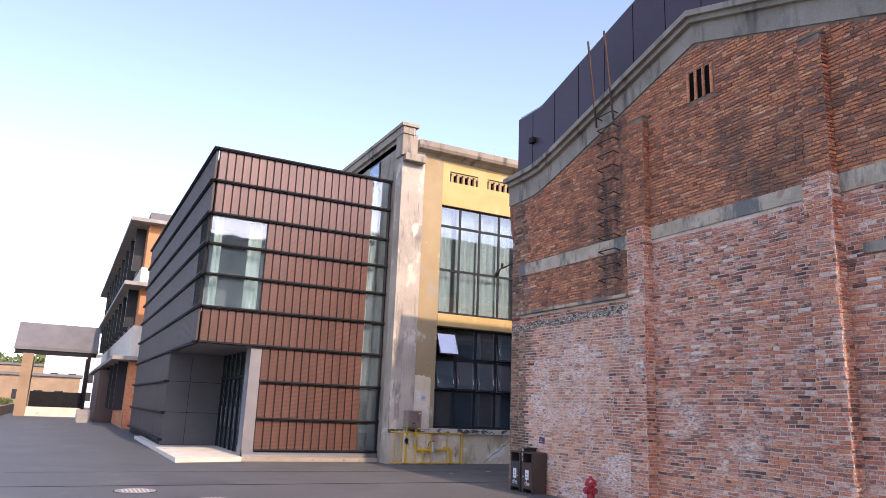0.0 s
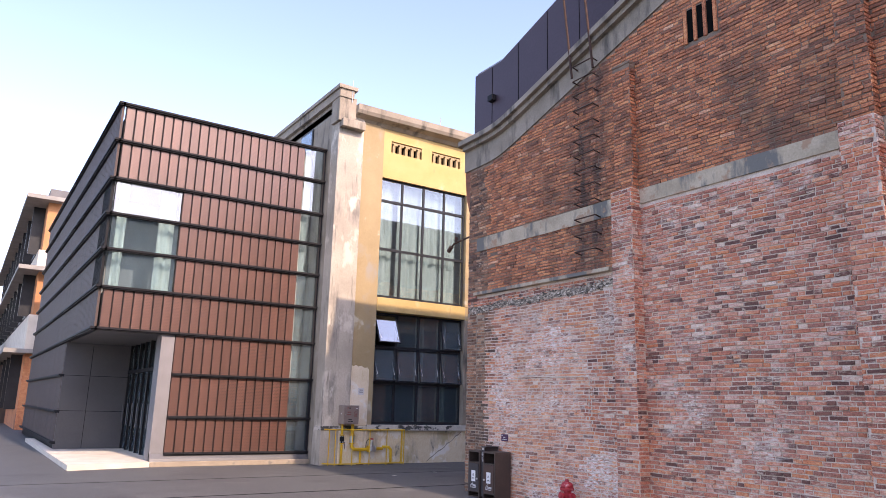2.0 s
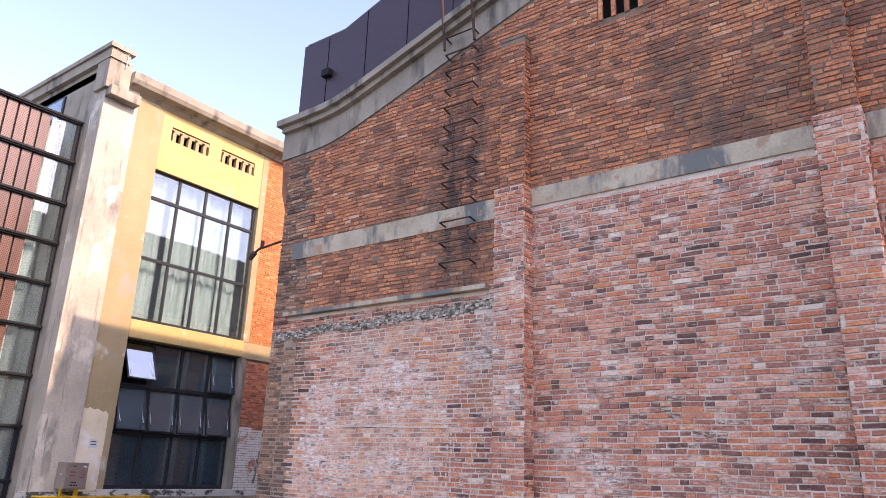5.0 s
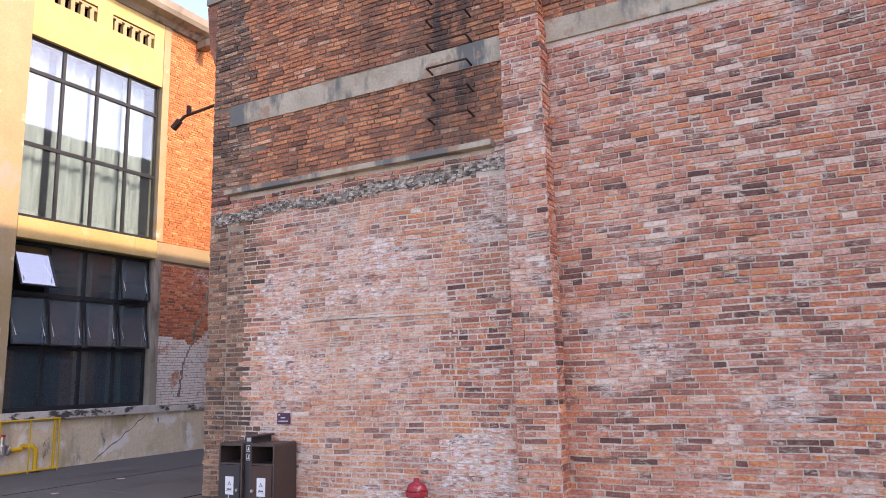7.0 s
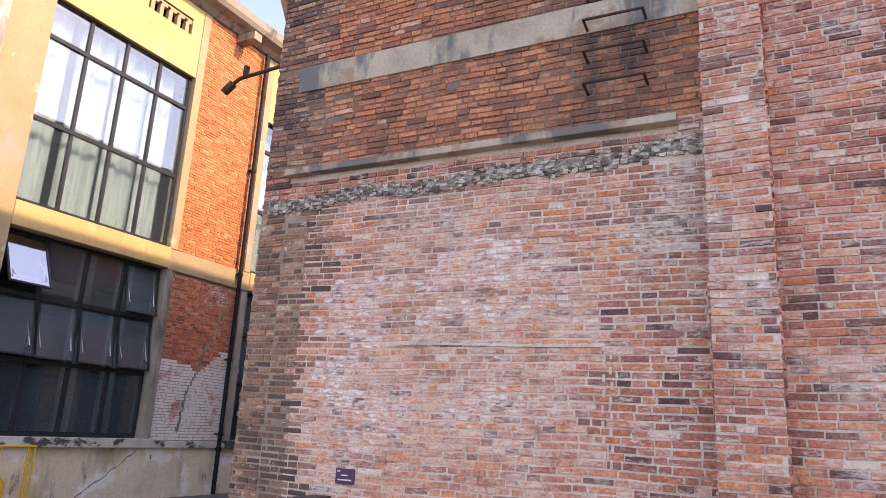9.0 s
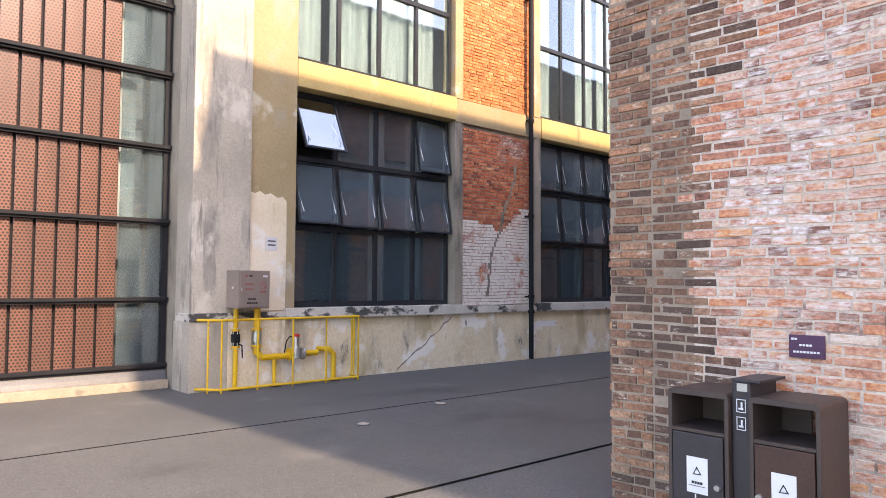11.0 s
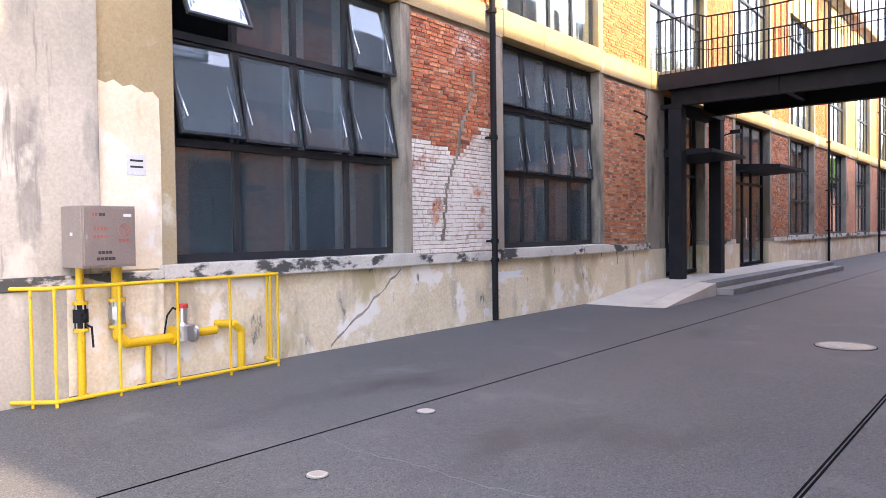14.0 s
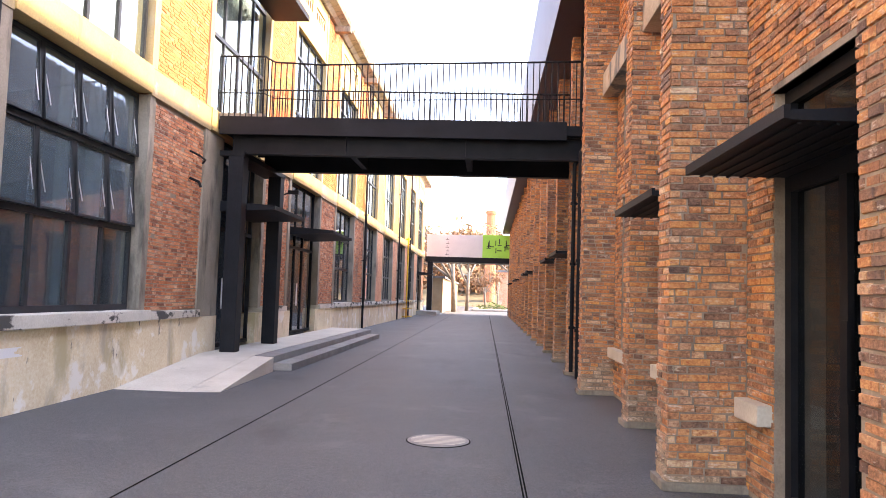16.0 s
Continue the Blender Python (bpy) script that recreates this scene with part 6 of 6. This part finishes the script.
for i, (ys, ye) in enumerate(EDGES[:9]):
    oy0, oy1 = (ye - 2.2, ye - 0.52) if i else (-2.3, -1.06)
    z0 = 0.03 if i % 4 in (1, 2) else 0.78

    def lane_spans(z):
        s = [(ys, ye)]
        if z0 < z < 3.2 or 4.0 < z < 4.9 or 5.28 < z < 5.5:
            return cut(s, oy0, oy1)
        if 4.9 < z < 5.28:
            return cut(s, oy0 - 0.3, ye)
        return s
    brick_skin("brickwork", hall, brick_boxes(lane_spans, 0.05, 7.28), 7.62 if i else 7.52, -1, 0, "brick_alley")
loose_bricks(gable, near, GY, -1, 1, "brick_loose")
loose_bricks(hall, pier_near, pq + 0.008, -1, 1, "brick_alley_loose")

# ---- far buildings and trees ----
def leaf_cloud(rg, centre, radius, n, size):
    """Small leaves scattered through an uneven volume."""
    v, f = [], []
    c = np.array(centre)
    for i in range(n):
        d = rg.normal(size=3)
        d /= np.linalg.norm(d)
        p = c + d * np.array(radius) * rg.uniform(0.25, 1.0) ** 0.5 * (0.75 + 0.35 * math.sin(5 * d[0] + 3 * d[2]))
        a, b = rg.normal(size=3), rg.normal(size=3)
        a *= size * rg.uniform(0.6, 1.3) / np.linalg.norm(a)
        b *= size * rg.uniform(0.3, 0.7) / np.linalg.norm(b)
        k = len(v)
        v += [p - a, p + b, p + a, p - b]
        f.append((k, k + 1, k + 2, k + 3))
    return v, f


def tree(x, y, height, seed, leaves, leaf_size, material, label, spread=0.3):
    rg = np.random.default_rng(seed)
    o = thing("tree", (x, y, 0), label, "tree", "trees at the end of the lane")
    bm = bmesh.new()
    tips = []

    def limb(p, d, ln, r, depth):
        q = p + d * ln
        cyl(bm, p, q, r, 7, r * 0.62)
        if depth == 0 or r < 0.012:
            tips.append(q)
            return
        for _ in range(3 if depth > 1 else 2):
            nd = (d + Vector(rg.normal(size=3) * spread * 1.6)).normalized()
            nd.z = abs(nd.z) * 0.8 + 0.25
            limb(p + d * ln * rg.uniform(0.55, 1.0), nd.normalized(), ln * rg.uniform(0.55, 0.8), r * 0.55, depth - 1)
    limb(Vector((x, y, 0)), Vector((rg.uniform(-0.05, 0.05), 0, 1)).normalized(), height * 0.38, height * 0.019, 4)
    part("trunk", bm, "bark", o, smooth=True)
    v, f = [], []
    for t in tips:
        a, b = leaf_cloud(rg, t, (0.35, 0.35, 0.3), leaves, leaf_size)
        k = len(v)
        v += a
        f += [tuple(i + k for i in q) for q in b]
    if f:
        ob = new("crown", mesh_of("crown", v, f, M[material], ORG[o.name]))
        ob.parent = o
        ORG[ob.name] = ORG[o.name]
    return o


tree(2.2, 66, 13.5, 3, 9, 0.13, "leaf_dry", "tall bare tree with a few pale dry leaves")
tree(3.3, 72, 11.5, 5, 8, 0.13, "leaf_dry", "slender pale bare tree with few leaves")
tree(8.8, 84, 14.0, 8, 14, 0.14, "leaf_dry", "thin tree with sparse yellowing leaves")
tree(5.2, 78, 7.0, 12, 4, 0.09, "leaf_dry", "small pale bare tree on the verge")
tree(6.6, 80, 6.0, 14, 30, 0.10, "leaf_rust", "small tree with rust-coloured leaves")

rgw = np.random.default_rng(21)
V, Fc = [], []
for i in range(64):
    c = (rgw.uniform(-16, 36), rgw.uniform(118, 150), rgw.uniform(3, 12))
    a, b = leaf_cloud(rgw, c, (4.5, 4, 3.8), 420, 0.55)
    k = len(V)
    V += a
    Fc += [tuple(j + k for j in q) for q in b]
ob = new("woodland", mesh_of("woodland", V, Fc, M["leaf_rust"]))
tagged(ob, "hazy rust-brown autumn wood on the far slope", "woodland", kind="stuff")
V, Fc = [], []
for i in range(60):
    c = (rgw.uniform(-190, -150), rgw.uniform(-75, 15), rgw.uniform(2, 8))
    a, b = leaf_cloud(rgw, c, (6, 6, 4), 420, 0.9)
    k = len(V)
    V += a
    Fc += [tuple(j + k for j in q) for q in b]
ob = new("woodland", mesh_of("woodland", V, Fc, M["leaf"]))
tagged(ob, "dull green wooded rise in the distance", "woodland", kind="stuff")
bm = bmesh.new()
bmesh.ops.create_grid(bm, x_segments=40, y_segments=10, size=1)
for v in bm.verts:
    h = (v.co.y + 1) / 2
    v.co = Vector((v.co.x * 90 + 5, 100 + h * 60, -0.2 + 9 * h ** 1.3 + 0.8 * noise.noise(Vector((v.co.x * 6, h * 4, 0)))))
top("slope", bm, "hill", "dry grassy slope beyond the lane", "slope", kind="structure", at=(5, 130, 0))
ch = thing("chimney", (5.7, 112, 0), "old brick chimney standing on the slope", "chimney")
part("shaft", C((5.7, 112, 0), (5.7, 112, 15.0), 1.0, 16, 0.75), "brick_up", ch)
part("rim", C((5.7, 112, 15.0), (5.7, 112, 15.5), 0.95, 16), "brick_up", ch)
tw = thing("yard_wall", (1.0, 74, 0), "low tan rendered wall with a tiled coping", "wall")
part("wall", B(0.2, 1.4, 61, 92, 0, 3.1), "wall_tan", tw)
part("coping", B(0.0, 1.6, 60.8, 92.2, 3.1, 3.3), "roof_grey", tw)
bed = thing("flower_bed", (6.2, 78, 0), "kerbed planting bed with dry shrubs", "planting bed")
part("kerb", B(3.8, 9.0, 72, 86, 0.0, 0.2, 0.02), "grey_stone", bed)
a, b = leaf_cloud(rgw, (6.3, 76, 0.5), (2.3, 3, 0.5), 900, 0.12)
ob = new("shrubs", mesh_of("shrubs", a, b, M["leaf"], ORG[bed.name]))
ob.parent = bed
lowb = thing("low_house", (9.5, 96, 0), "plain pinkish low building behind the trees", "building")
part("wall", B(6.8, 14, 95, 100, 0, 5.0), "brick_low", lowb)
part("roof", B(6.5, 14.3, 94.7, 100.3, 5.0, 5.3), "roof_grey", lowb)

# orange building beyond the annex
ob_ = thing("orange_building", (-40, -6, 0), "three-storey orange brick building with pale bands and slabs", "building")
part("wall", B(-62, -24, -9.7, -1, 0, 12.2), "orange", ob_, "orange brick wall")
part("base", B(-62.05, -23.95, -9.76, -1, 0, 4.0), "brick_up", ob_, "dark brick ground storey")
for z0, z1 in ((4.05, 5.97), (8.55, 9.5)):
    part("spandrel", B(-62.1, -23.9, -9.85, -1, z0, z1), "pale_stone", ob_, "pale rendered band")
for z, d in ((3.9, 1.1), (8.3, 1.0), (12.2, 1.1)):
    part("slab", B(-62.5, -23.3, -9.7 - d, -0.5, z, z + 0.22), "grey_stone", ob_, "projecting pale concrete slab")
part("parapet", B(-62.0, -24.0, -9.7, -1, 12.42, 13.0), "roof_grey", ob_)
for i in range(9):
    x = -26 - i * 4
    for z0, z1 in ((1.0, 3.9), (6.0, 8.3), (9.5, 12.2)):
        w = part("window", B(x - 2.2, x, -9.9, -9.69, z0, z1), "frame", ob_)
        part("pane", B(x - 2.1, x - 0.1, -9.905, -9.9, z0 + 0.1, z1 - 0.1), "glass_dark", w)
        part("fin", B(x + 0.2, x + 0.4, -10.3, -9.7, z0, z1), "frame", ob_)
for z0, z1 in ((6.0, 8.3), (9.5, 12.2)):
    part("window", B(-24.0, -23.93, -8.6, -7.2, z0 + 0.2, z1 - 0.1), "frame", ob_)
part("porch", B(-44, -34, -10.9, -9.7, 0.0, 3.6), "clad_dark", ob_, "dark metal porch")
for x, s in ((-36.0, 0.9), (-33.0, 0.7)):
    top("planter", B(x, x + s, -12.0, -12.0 + s, 0, s * 0.9, 0.03), "grey_stone", "grey stone planter box beside the steps", "planter", at=(x, -12, 0))

cp = thing("gate_canopy", (-46, -14, 0), "open gate canopy with a grey pitched roof on posts", "canopy")
bm = bmesh.new()
prism(bm, [(-45.5, 5.3), (-45.5, 5.55), (-48, 7.7), (-50.5, 5.55), (-50.5, 5.3)], 1, -17.0, -10.8)
part("roof", bm, "roof_grey", cp)
part("beam", B(-45.9, -45.6, -16.9, -10.9, 4.95, 5.3), "black", cp)
for x in (-45.9, -50.1):
    for y in (-15.7, -11.4):
        part("post", B(x, x + 0.25, y - 0.13, y + 0.13, 0, 5.0), "roof_grey" if y < -13 else "black", cp)
part("pier_base", B(-46.3, -45.4, -16.3, -15.5, 0, 5.0), "wall_tan", cp)
part("low_wall", B(-46.2, -45.7, -15.5, -11.5, 0, 0.75), "pale_stone", cp)
part("gate", B(-49.5, -49.4, -15.5, -11.5, 0.4, 2.0), "black", cp)
gw = thing("garden_wall", (-40, -16.9, 0), "low tan brick retaining wall with a clipped hedge", "wall")
part("wall", B(-66, -8, -17.4, -17.0, 0, 0.75), "wall_tan", gw)
rgh = np.random.default_rng(4)
V, Fc = [], []
for i in range(60):
    a, b = leaf_cloud(rgh, (-8 - i, -17.8, 0.95), (0.8, 0.5, 0.35), 60, 0.1)
    k = len(V)
    V += a
    Fc += [tuple(j + k for j in q) for q in b]
ob = new("hedge", mesh_of("hedge", V, Fc, M["leaf"], ORG[gw.name]))
ob.parent = gw
sh = thing("sawtooth_shed", (-48, -24, 0), "dark sawtooth-roofed shed behind the hedge", "shed")
bm = bmesh.new()
for i in range(6):
    y = -21 - i * 3.2
    prism(bm, [(y, 4.3), (y - 3.2, 4.3), (y - 2.9, 6.0)], 0, -64, -34)
part("roof", bm, "black", sh)
part("wall", B(-63.5, -34.5, -40, -21.3, 0, 4.3), "black", sh)
for i, (x, y, w, h, m) in enumerate(((-95, -18, 14, 4.2, "wall_tan"), (-110, -8, 16, 8, "grey_sign"), (-90, -29, 10, 3.6, "pale_stone"), (-125, -22, 20, 6.5, "wall_tan"), (-105, -34, 12, 4.2, "orange"))):
    hh = thing("far_house", (x, y, 0), "pale low houses seen far across the yard", "house", "houses across the yard")
    part("wall", B(x - 4, x + 4, y - w / 2, y + w / 2, 0, h), m, hh)
    part("roof", B(x - 4.3, x + 4.3, y - w / 2 - 0.3, y + w / 2 + 0.3, h, h + 0.35), "roof_grey", hh)
    for j in range(int(w // 2.5)):
        for z in np.arange(1.0, h - 1.4, 2.8):
            q = y - w / 2 + 1 + j * 2.5
            part("window", B(x + 4.0, x + 4.05, q, q + 1.1, z, z + 1.3), "frame", hh)

# plain block that closes the yard behind the camera
cb = thing("closing_block", (50, -6, 0), "plain grey block closing the far side of the yard", "building")
part("wall", B(48, 56, -45, 34, 0, 17.8), "concrete", cb)
part("roof", B(47.7, 56.3, -45.3, 34.3, 17.8, 18.1), "roof_grey", cb)
